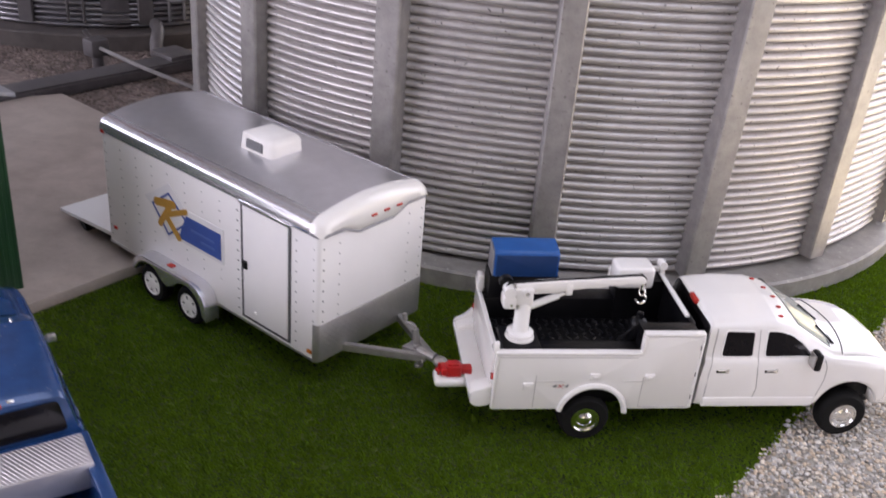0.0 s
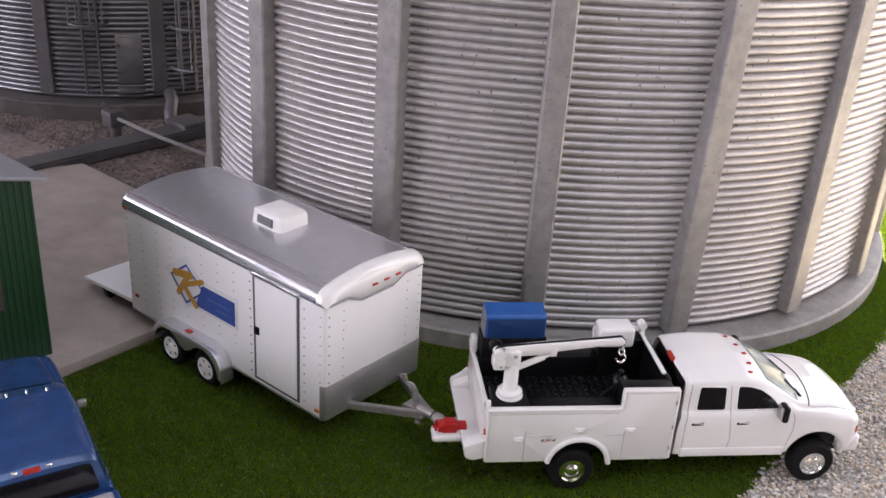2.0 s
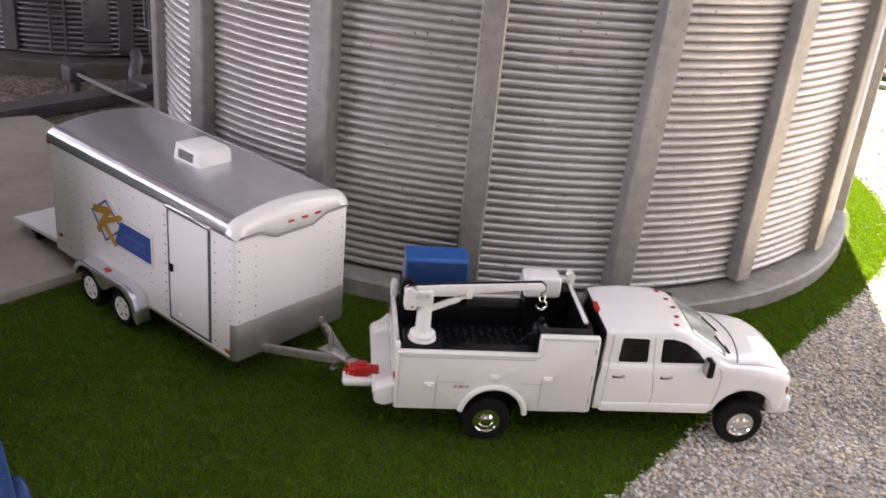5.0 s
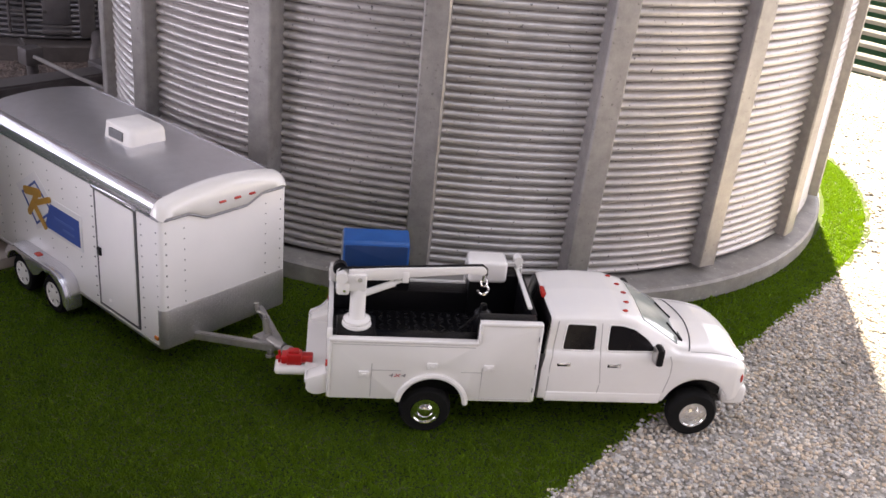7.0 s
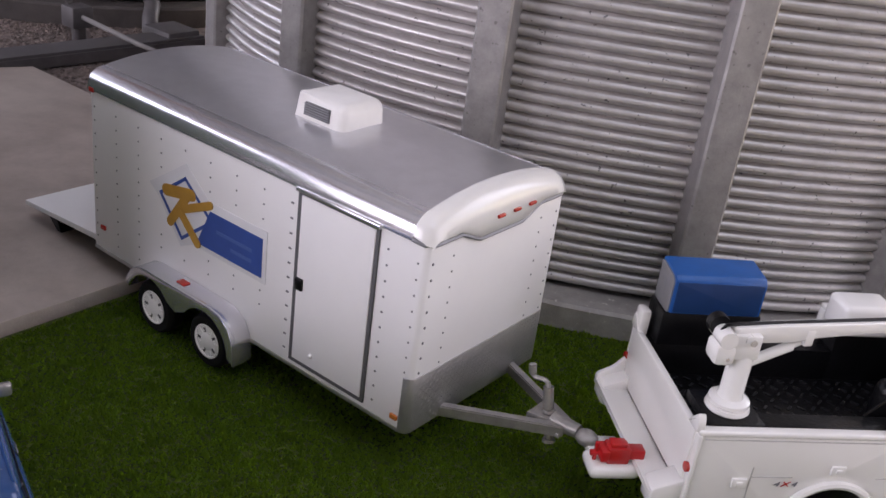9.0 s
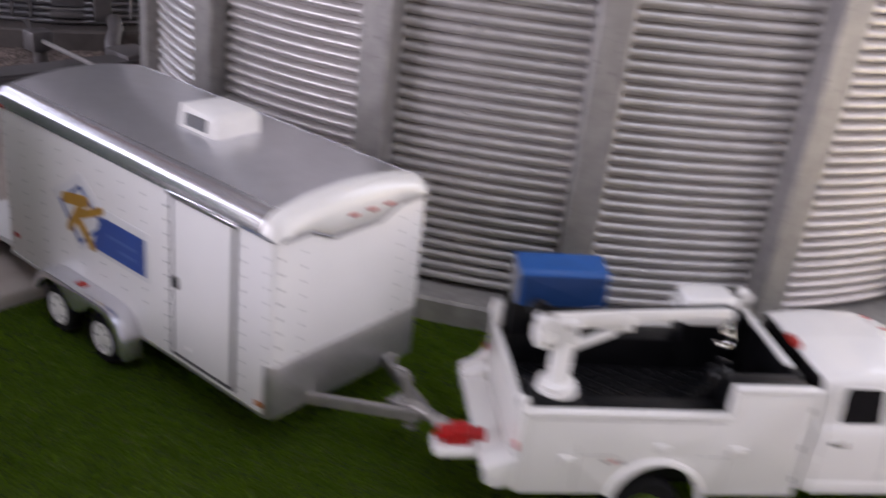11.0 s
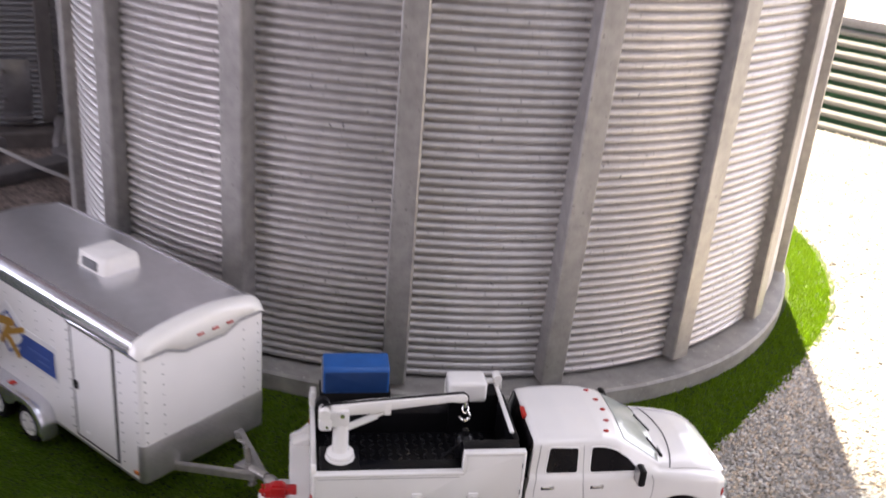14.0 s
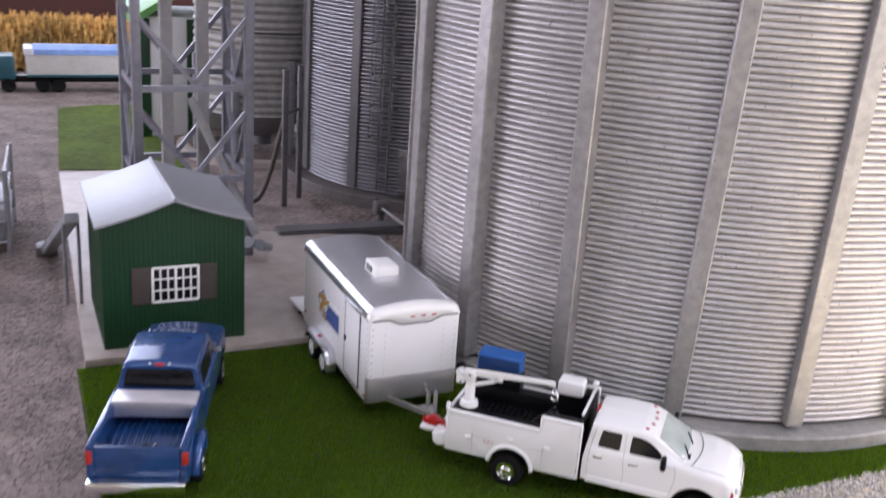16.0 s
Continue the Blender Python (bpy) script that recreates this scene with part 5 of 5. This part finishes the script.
    part("rear_bumper", bm, M_CHROME, t, "chrome step bumper")
    bm = B()
    box(bm, 4.70, 4.96, -0.92, 0.92, 0.52, 0.78, 0.06, 3)
    part("front_bumper", bm, M_CHROME, t)
    bm = B()
    box(bm, -1.55, 4.7, -0.6, 0.6, 0.42, 0.66, 0.03)
    box(bm, 3.4, 4.5, -0.7, 0.7, 0.6, 1.0, 0.05)
    part("chassis", bm, M_BLACK, t)
    t.scale = (1.04, 1.04, 1.04)
    return t


# ---- green shed ----


def shed():
    x1, x0, y0, y1, zb, ze, zp = -14.05, -18.1, 3.24, 7.0, 0.19, 3.68, 4.27
    yc = (y0 + y1) / 2
    t = thing("green_shed", 0, 0, 0, 0, "dark green ribbed shed with pale gable roof on the slab", "shed")
    def ribbed(n, a, b):
        out = []
        for k in range(n):
            s = a + (b - a) * k / n
            w = (b - a) / n
            out += [(s, 0), (s + w * 0.55, 0), (s + w * 0.62, 1), (s + w * 0.93, 1)]
        return out + [(b, 0)]
    def gable(y):
        return ze + (zp - ze) * (1 - abs(y - yc) / (y1 - yc))
    for x, out in ((x1, 0.014), (x0, -0.014)):
        bm = B()
        line = ribbed(30, y0, y1)
        lo = [bm.verts.new((x + o * out, y, zb)) for y, o in line]
        hi = [bm.verts.new((x + o * out, y, gable(y))) for y, o in line]
        lb = [bm.verts.new((x - out * 7, y, zb)) for y, o in line]
        hb = [bm.verts.new((x - out * 7, y, gable(y))) for y, o in line]
        for k in range(len(line) - 1):
            bm.faces.new((lo[k], lo[k + 1], hi[k + 1], hi[k]))
            bm.faces.new((lb[k + 1], lb[k], hb[k], hb[k + 1]))
            bm.faces.new((hi[k], hi[k + 1], hb[k + 1], hb[k]))
        part("gable_wall", bm, M_GREEN, t, "green ribbed gable wall")
    for y, out in ((y0, -0.014), (y1, 0.014)):
        bm = B()
        line = ribbed(34, x0, x1)
        lo = [bm.verts.new((x, y + o * out, zb)) for x, o in line]
        hi = [bm.verts.new((x, y + o * out, ze)) for x, o in line]
        lb = [bm.verts.new((x, y - out * 4, zb)) for x, o in line]
        hb = [bm.verts.new((x, y - out * 4, ze)) for x, o in line]
        for k in range(len(line) - 1):
            bm.faces.new((lo[k], lo[k + 1], hi[k + 1], hi[k]))
            bm.faces.new((lb[k + 1], lb[k], hb[k], hb[k + 1]))
            bm.faces.new((hi[k], hi[k + 1], hb[k + 1], hb[k]))
        part("side_wall", bm, M_GREEN, t)
    for s in (-1, 1):
        bm = B()
        yo = yc + s * (y1 - yc + 0.16)
        zo = ze - (zp - ze) / (y1 - yc) * 0.16
        over, under = [], []
        for k in range(9):
            f = k / 8
            y, z = yc + (yo - yc) * f, zp + (zo - zp) * f - 0.05 * math.sin(math.pi * f)
            over.append((y, z + 0.12))
            under.append((y, z + 0.05))
        prism(bm, over + under[::-1], "x", x0 - 0.3, x1 + 0.30, 0.01)
        part("roof_half", bm, M_SHEDROOF, t, "smooth pale silver roof sheet, sagging slightly")
    bm = B()
    tube(bm, [(x0 - 0.3, yc, zp + 0.12), (x1 + 0.3, yc, zp + 0.12)], 0.05, 8)
    part("ridge_cap", bm, M_SHEDROOF, t)
    # window with white lattice and brown shutters
    wy0, wy1, wz0, wz1 = 4.52, 5.73, 1.47, 2.44
    xf = x1 + 0.03
    bm = B()
    box(bm, xf - 0.02, xf + 0.01, wy0, wy1, wz0, wz1)
    win = part("window", bm, M_GLASSY, t, "dark window with a white lattice frame")
    for k in (0, 1, 2, 4, 5, 6):
        y = wy0 + (wy1 - wy0) * k / 6
        w = 0.035 if k in (0, 6) else 0.022
        bm = B()
        box(bm, xf, xf + 0.05, y - w, y + w, wz0, wz1, 0.006)
        part("glazing_bar", bm, M_PLASTIC, win)
    bm = B()
    box(bm, xf, xf + 0.055, (wy0 + wy1) / 2 - 0.035, (wy0 + wy1) / 2 + 0.035, wz0, wz1, 0.006)
    part("mullion", bm, M_PLASTIC, win)
    for k in range(4):
        z = wz0 + (wz1 - wz0) * k / 3
        w = 0.035 if k in (0, 3) else 0.022
        bm = B()
        box(bm, xf, xf + 0.046, wy0, wy1, z - w, z + w, 0.006)
        part("glazing_bar", bm, M_PLASTIC, win)
    for a, b in ((wy0 - 0.55, wy0 - 0.06), (wy1 + 0.06, wy1 + 0.50)):
        bm = B()
        box(bm, xf - 0.02, xf + 0.035, a, b, wz0 - 0.04, wz1 + 0.04, 0.01)
        part("shutter", bm, M_BROWN, win, "brown louvred shutter")
        for k in range(9):
            z = wz0 + 0.04 + k * (wz1 - wz0 - 0.04) / 9
            bm = B()
            box(bm, xf + 0.03, xf + 0.05, a + 0.05, b - 0.05, z, z + 0.05)
            part("shutter_slat", bm, M_BROWN, win)
    rebase(t, (x0 + x1) / 2, yc)


def conveyor():
    t = thing("conveyor_arm", 0, 0, 0, 0, "grey sloping conveyor arm beside the shed", "conveyor")
    bm = B()
    a, b = Vector((-22.9, 2.2, 0.12)), Vector((-17.2, 2.75, 3.0))
    m = Matrix.Translation((a + b) / 2) @ (b - a).to_track_quat("X", "Z").to_matrix().to_4x4() @ Matrix.Diagonal(((b - a).length, 0.40, 0.30, 1))
    bmesh.ops.create_cube(bm, size=1, matrix=m)
    bmesh.ops.bevel(bm, geom=list(bm.edges), offset=0.03, segments=2, affect="EDGES")
    part("trough", bm, M_OLDRIB, t)
    bm = B()
    box(bm, -23.3, -22.6, 1.85, 2.55, -0.02, 0.35, 0.06)
    part("intake_box", bm, M_DULL, t, "dark intake box on the ground")
    for y in (2.52, 2.92):
        bm = B()
        rod(bm, (-17.6, y, 0.19), (-17.6, y, 2.78), 0.05, seg=8)
        part("prop", bm, M_OLDRIB, t)
    rebase(t, -20.0, 2.5)


def pipe_stand():
    """Two dark posts with a bent hose, in front of the hopper bin."""
    t = thing("pipe_stand", -27.7, 12.1, 0, 0, "dark steel posts with a bent brown hose beside the silo", "pipe stand")
    for x, y in ((0.55, -0.45), (-0.6, 0.5)):
        bm = B()
        box(bm, x - 0.11, x + 0.11, y - 0.11, y + 0.11, 0, 5.7, 0.02)
        part("post", bm, M_DULL, t)
    bm = B()
    rod(bm, (0.55, -0.45, 3.9), (-0.6, 0.5, 3.9), 0.07, seg=8)
    part("cross_rail", bm, M_DULL, t)
    bm = B()
    tube(bm, [(-0.6 + 0.1 * k, -0.2 - 0.16 * k, 3.4 - 3.2 * math.sin(min(1.0, k / 9) * math.pi / 2)) for k in range(11)], 0.1, 8)
    part("hose", bm, M_BROWN, t, "bent brown rubber hose")


# ---- elevator tower ----


def tower():
    x1, x0, y0, y1, z0, z1 = -20.9, -24.5, 5.1, 8.7, 0.19, 24.0
    t = thing("elevator_tower", 0, 0, 0, 0, "grey lattice steel elevator tower with braces", "lattice tower")
    for x in (x0, x1):
        for y in (y0, y1):
            bm = B()
            box(bm, x - 0.15, x + 0.15, y - 0.15, y + 0.15, z0, z1, 0.03)
            part("leg", bm, M_TOWER, t)
    levels = np.arange(-0.09 + 3.07, z1, 3.07)
    def beam(a, b, w, name):
        bm = B()
        a, b = Vector(a), Vector(b)
        m = Matrix.Translation((a + b) / 2) @ (b - a).to_track_quat("X", "Z").to_matrix().to_4x4() @ Matrix.Diagonal(((b - a).length, w, w, 1))
        bmesh.ops.create_cube(bm, size=1, matrix=m)
        part(name, bm, M_TOWER, t)
    for i, z in enumerate(levels):
        for a, b in (((x0, y0), (x1, y0)), ((x1, y0), (x1, y1)), ((x1, y1), (x0, y1)), ((x0, y1), (x0, y0))):
            beam((*a, z), (*b, z), 0.2, "cross_beam")
            if i + 1 < len(levels):
                zz = levels[i + 1]
                mid = ((a[0] + b[0]) / 2, (a[1] + b[1]) / 2)
                beam((*mid, z + 0.15), (*a, zz - 0.7), 0.15, "brace")
                beam((*mid, z + 0.15), (*b, zz - 0.7), 0.15, "brace")
    for y in (6.3, 7.5):
        bm = B()
        box(bm, -22.9, -22.5, y - 0.2, y + 0.2, z0, z1 + 1.5, 0.04)
        part("elevator_leg", bm, M_PIPE, t, "boxed grey bucket elevator leg")
    bm = B()
    box(bm, -23.3, -22.1, 5.7, 8.1, z0, z0 + 1.5, 0.12)
    part("boot", bm, M_TOWER, t)
    bm = B()
    rod(bm, (-22.2, 7.0, 5.5), (-20.6, 8.9, 1.0), 0.15, seg=12)
    part("spout", bm, M_PIPE, t)
    for y, z in ((8.9, 0.75), (9.3, 0.6)):
        bm = B()
        rod(bm, (-20.3, y, z), (-19.6, y - 0.5, z + 0.35), 0.14, 0.2, 12)
        part("chute_end", bm, M_SHEDROOF, t, "pale open chute end")
    rebase(t, (x0 + x1) / 2, (y0 + y1) / 2)


def hopper_bin():
    cx, cy, r = -37.5, 13.2, 3.3
    t = thing("hopper_bin", cx, cy, 0, 0, "pale corrugated hopper bin on dark legs", "hopper bin")
    for z0, z1 in ((2.3, 6.2), (6.3, 10.2), (10.3, 14.2), (14.3, 18.0)):
        bm = B()
        prof = []
        z = z0
        while z < z1:
            prof.append((r + 0.05 * math.sin(z / 0.36 * math.tau), z))
            z += 0.09
        lathe(bm, [(r - 0.2, z0 - 0.05)] + prof + [(r - 0.2, z1 + 0.04)], (0, 0, 0), "z", 48)
        part("wall_ring", bm, M_FOUND, t, "pale corrugated wall ring")
    bm = B()
    lathe(bm, [(r, 2.3), (0.6, 0.8), (0.6, 0.35), (0.4, 0.35)], (0, 0, 0), "z", 40)
    part("hopper", bm, M_OLDRIB, t)
    for k in range(8):
        a = radians(k * 45 + 10)
        bm = B()
        x, y = (r + 0.1) * math.cos(a), (r + 0.1) * math.sin(a)
        box(bm, x - 0.17, x + 0.17, y - 0.17, y + 0.17, 0, 5.0, 0.02)
        part("leg", bm, M_OLDRIB, t)
    bm = B()
    lathe(bm, [(r + 0.1, 18.0), (0.4, 20.0), (0.1, 20.1)], (0, 0, 0), "z", 40)
    part("roof", bm, M_OLDRIB, t)
    bm = B()
    lathe(bm, [(r + 0.9, -0.02), (r + 0.9, 0.3), (r + 0.6, 0.35), (r + 0.3, 0.3), (r + 0.3, -0.02)], (0, 0, 0), "z", 48, False)
    part("base_ring", bm, M_SLAB, t, "brown-grey base ring")


def pipes():
    """Long low trench cover and fill pipe in front of the far silo."""
    t = thing("unload_auger", 0, 0, 0, 0, "grey unloading auger lying beside the smaller silo", "auger")
    bm = B()
    a, b = Vector((-23.15, 10.3, 0.16)), Vector((-22.85, 17.3, 0.16))
    m = Matrix.Translation((a + b) / 2) @ (b - a).to_track_quat("X", "Z").to_matrix().to_4x4() @ Matrix.Diagonal(((b - a).length, 0.85, 0.34, 1))
    bmesh.ops.create_cube(bm, size=1, matrix=m)
    bmesh.ops.bevel(bm, geom=list(bm.edges), offset=0.06, segments=2, affect="EDGES")
    part("trough", bm, M_DULL, t, "dark grey auger trough")
    bm = B()
    tube(bm, [(-23.7, 14.75, 0.72), (-22.3, 15.2, 0.42), (-20.7, 15.85, 0.09)], 0.06, 8)
    part("drive_tube", bm, M_PIPE, t, "pale drive tube")
    bm = B()
    box(bm, -24.2, -23.7, 14.5, 15.05, 0.45, 0.95, 0.06)
    rod(bm, (-23.95, 14.8, 0.0), (-23.95, 14.8, 0.5), 0.16)
    rod(bm, (-24.1, 14.7, 0.95), (-24.2, 14.6, 1.15), 0.07)
    part("motor", bm, M_DULL, t, "grey gear motor")
    bm = B()
    tube(bm, [(-25.0, 17.5, 0.70), (-24.6, 17.3, 0.6), (-24.3, 17.0, 0.35), (-24.15, 16.9, 0.02)], 0.2, 10)
    box(bm, -23.6, -22.6, 16.3, 17.2, 0.0, 0.45, 0.05)
    part("spout", bm, M_DULL, t, "grey downspout")
    rebase(t, -23, 15)


# ---- far left: grain truck, corn, wall; far right: long low building ----


def grain_truck():
    t = thing("grain_truck", -55.2, 4.6, 0, 0, "pale grain trailer with a blue tarp behind a teal tractor", "semi truck")
    bm = B()
    prism(bm, rounded([(-1.1, 1.2), (1.1, 1.2), (1.3, 2.9), (-1.3, 2.9)], 0.06), "y", -2.2, 7.0, 0.04)
    part("trailer_box", bm, M_BEIGE, t)
    bm = B()
    box(bm, 1.0, 1.32, -2.2, 7.0, 1.15, 1.32, 0.03)
    part("side_rail", bm, M_TEAL, t)
    bm = B()
    prism(bm, [(-1.36, 2.85), (1.36, 2.85), (1.2, 3.2), (0.5, 3.45), (-0.5, 3.45), (-1.2, 3.2)], "y", -1.7, 7.0, 0.05)
    part("tarp", bm, M_TARP, t, "blue tarpaulin cover")
    bm = B()
    box(bm, -1.3, 1.36, -2.3, -1.7, 2.75, 3.3, 0.08)
    part("tarp_end", bm, M_DECAL, t)
    for y in (-1.2, -0.2, 5.2, 6.2):
        for s in (-1, 1):
            wheel(t, s * 1.0, y, 0.5, 0.5, 0.5, M_STEEL, s).rotation_euler = (0, 0, radians(90))
    bm = B()
    box(bm, -0.8, 0.8, -3.6, 6.8, 0.7, 1.2, 0.05)
    part("chassis", bm, M_BLACK, t)
    bm = B()
    box(bm, -1.15, 1.15, -5.2, -2.9, 0.9, 2.7, 0.2, 3)
    box(bm, -0.95, 0.95, -6.9, -5.1, 0.9, 1.9, 0.2, 3)
    part("tractor_cab", bm, M_TEAL, t, "teal tractor cab")
    for y in (-3.4, -6.2):
        for s in (-1, 1):
            wheel(t, s * 1.0, y, 0.5, 0.5, 0.4, M_STEEL, s).rotation_euler = (0, 0, radians(90))
    t.scale = (0.86, 0.9, 0.82)


def corn():
    rng = random.Random(5)
    spots = []
    for i in range(26000):
        x, y = rng.uniform(-66, -61.5), rng.uniform(-22, 22)
        spots.append((x, y, rng.uniform(0, 3.0), rng.uniform(0.08, 0.2), rng.uniform(0.5, 1.0), rng.uniform(0, 6.28)))
    scatter_mesh("corn_rows", M_CORN, [(0.6, 0.05, 0), (-0.5, 0.1, 0.05), (0.1, -0.3, 0.4), (1.0, 0.6, 0.75), (0, 0, 1)], [(0, 1, 4), (1, 2, 4), (2, 0, 4), (2, 3, 4)], spots,
                 "rows of ripe golden corn stalks", "corn")


def room():
    x0, x1, y0, y1, h = ROOM
    bm = B()
    a, b, lo, hi = WIN_WEST
    box(bm, x0 - 4, x0, y0, a, -0.6, h)
    box(bm, x0 - 4, x0, b, y1, -0.6, h)
    box(bm, x0 - 4, x0, a, b, -0.6, lo)
    box(bm, x0 - 4, x0, a, b, hi, h)
    solid("wall_west", bm, M_MAROON, "dark maroon painted wall behind the corn", "wall", "structure")
    bm = B()
    a, b, lo, hi = WIN_EAST
    box(bm, x1, x1 + 4, y0, a, -0.6, h)
    box(bm, x1, x1 + 4, b, y1, -0.6, h)
    box(bm, x1, x1 + 4, a, b, -0.6, lo)
    box(bm, x1, x1 + 4, a, b, hi, h)
    solid("wall_east", bm, M_WALL, "plain plaster wall with a wide window opening", "wall", "structure")
    for name, ya, yb, holes in (("wall_north", y1, y1 + 4, (WIN_SUN,)), ("wall_south", y0 - 4, y0, (WIN_BACK,))):
        bm = B()
        at = x0 - 4
        for a, b, lo, hi in holes:
            box(bm, at, a, ya, yb, -0.6, h)
            box(bm, a, b, ya, yb, -0.6, lo)
            box(bm, a, b, ya, yb, hi, h)
            at = b
        box(bm, at, x1 + 4, ya, yb, -0.6, h)
        solid(name, bm, M_WALL, "plain plaster wall with wide window openings", "wall", "structure")
    # unseen ceiling, left open where the added overhead lamp hangs
    bm = B()
    a, b, lo, hi = ADDED_SKYLIGHT
    box(bm, x0 - 4, a, y0 - 4, y1 + 4, h, h + 4)
    box(bm, b, x1 + 4, y0 - 4, y1 + 4, h, h + 4)
    box(bm, a, b, y0 - 4, lo, h, h + 4)
    box(bm, a, b, hi, y1 + 4, h, h + 4)
    solid("ceiling", bm, M_CEIL, "plain grey ceiling with a wide added skylight opening", "ceiling", "structure")


def backboard():
    bm = B()
    box(bm, -73, -72, -70, 60, -0.05, 8, 0.05)
    solid("backboard", bm, M_MAROON, "dark maroon board standing behind the corn", "board", "structure")


def lime_building():
    t = thing("green_barn", -44, 11.6, 0, 0, "light green barn with white doors beside the tower", "barn")
    bm = B()
    box(bm, -3, 3, -3.6, 3.6, 0, 6.2, 0.05)
    part("wall", bm, M_DECAL, t)
    bm = B()
    prism(bm, [(-4.2, 5.8), (0, 8.4), (4.2, 5.8), (4.2, 6.2), (0, 8.8), (-4.2, 6.2)], "x", -3.4, 3.4, 0.03)
    part("roof", bm, M_LIME, t, "light green gable roof")
    for y in (-3.65, -1.2, 1.2):
        bm = B()
        box(bm, 2.95, 3.12, y - 0.3, y + 0.3, 0, 6.1, 0.03)
        part("corner_board", bm, M_GREEN, t)


def low_building():
    """Low lean-to whose ribbed roof slopes up and away from the yard."""
    t = thing("lean_to", -4.5, 40.4, 0, -4, "low lean-to with a pale ribbed roof over dark green sheeting", "lean-to shed")
    rise = radians(33)
    length = 6.3
    bm = B()
    prism(bm, [(0.0, -0.02), (length * math.cos(rise), -0.02), (length * math.cos(rise), length * math.sin(rise)), (0.0, 0.03)], "x", -14, 22)
    part("body", bm, M_GREEN, t, "dark green sheeting under the ribs")
    bm = B()
    prism(bm, [(0.0, -0.03), (0.02, 0.08), (0.07, 0.13), (0.22, 0.13), (0.30, 0.08), (0.32, -0.03)], "x", -14, 22)
    rib = part("roof_rib", bm, M_CEIL, t)
    rib.matrix_basis = pose(0, 0, 0.03 * U, 33)
    for k in range(1, 9):
        again(rib, "roof_rib", t, pose(0, k * 0.68 * math.cos(rise) * U, (0.03 + k * 0.68 * math.sin(rise)) * U, 33))
    bm = B()
    box(bm, -14.3, 22.3, 6.0 * math.cos(rise), 6.6 * math.cos(rise), 5.9 * math.sin(rise), 5.9 * math.sin(rise) + 0.5, 0.05)
    part("ridge_cap", bm, M_OLDRIB, t)


def wire_gate():
    """Grey tubular rack standing at the road's edge."""
    t = thing("gate_rack", -25.5, 0.75, 0, 0, "grey tubular rack beside the yard road", "rack")
    for x, y in ((-1.5, 0.5), (2.5, 0.3), (-1.5, -1.4), (2.5, -1.6)):
        bm = B()
        rod(bm, (x, y, -0.02), (x, y, 3.0), 0.09, seg=8)
        part("post", bm, M_OLDRIB, t)
    for z in (0.5, 1.2, 1.9, 2.9):
        bm = B()
        rod(bm, (-1.5, 0.5, z), (2.5, 0.3, z), 0.07, seg=8)
        rod(bm, (-1.5, -1.4, z), (2.5, -1.6, z), 0.07, seg=8)
        rod(bm, (2.5, 0.3, z), (2.5, -1.6, z), 0.07, seg=8)
        part("rail", bm, M_OLDRIB, t)
    bm = B()
    box(bm, -1.4, 2.4, -1.5, 0.3, 0.5, 1.6, 0.08)
    part("bin", bm, M_OLDRIB, t)


ground()
turf()
slab()
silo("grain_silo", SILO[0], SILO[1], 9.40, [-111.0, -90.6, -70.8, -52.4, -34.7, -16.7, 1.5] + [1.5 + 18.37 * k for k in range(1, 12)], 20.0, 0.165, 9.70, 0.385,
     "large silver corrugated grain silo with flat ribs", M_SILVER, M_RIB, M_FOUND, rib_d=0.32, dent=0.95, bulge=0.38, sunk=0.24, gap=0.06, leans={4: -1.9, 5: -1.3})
far = silo("grain_silo", -31.15, 20.15, 6.35, [-56.4 + 31.0 * k for k in range(-1, 10)], 17.0, 0.165, 7.15, 0.5,
           "smaller dark corrugated silo with caged ladder and door", M_GALV, M_DULL, M_DARKFOUND, rib_w=0.46, rib_d=0.2)
far_silo_fittings(far, 6.35, 0.5)
trailer = enclosed_trailer()
rebase(trailer, (TX0 + TX1) / 2, (TY0 + TY1) / 2)
service_truck()
blue_pickup()
shed()
conveyor()
tower()
pipe_stand()
hopper_bin()
pipes()
grain_truck()
corn()
room()
backboard()
lime_building()
low_building()
wire_gate()
grass_fibres()
stones()
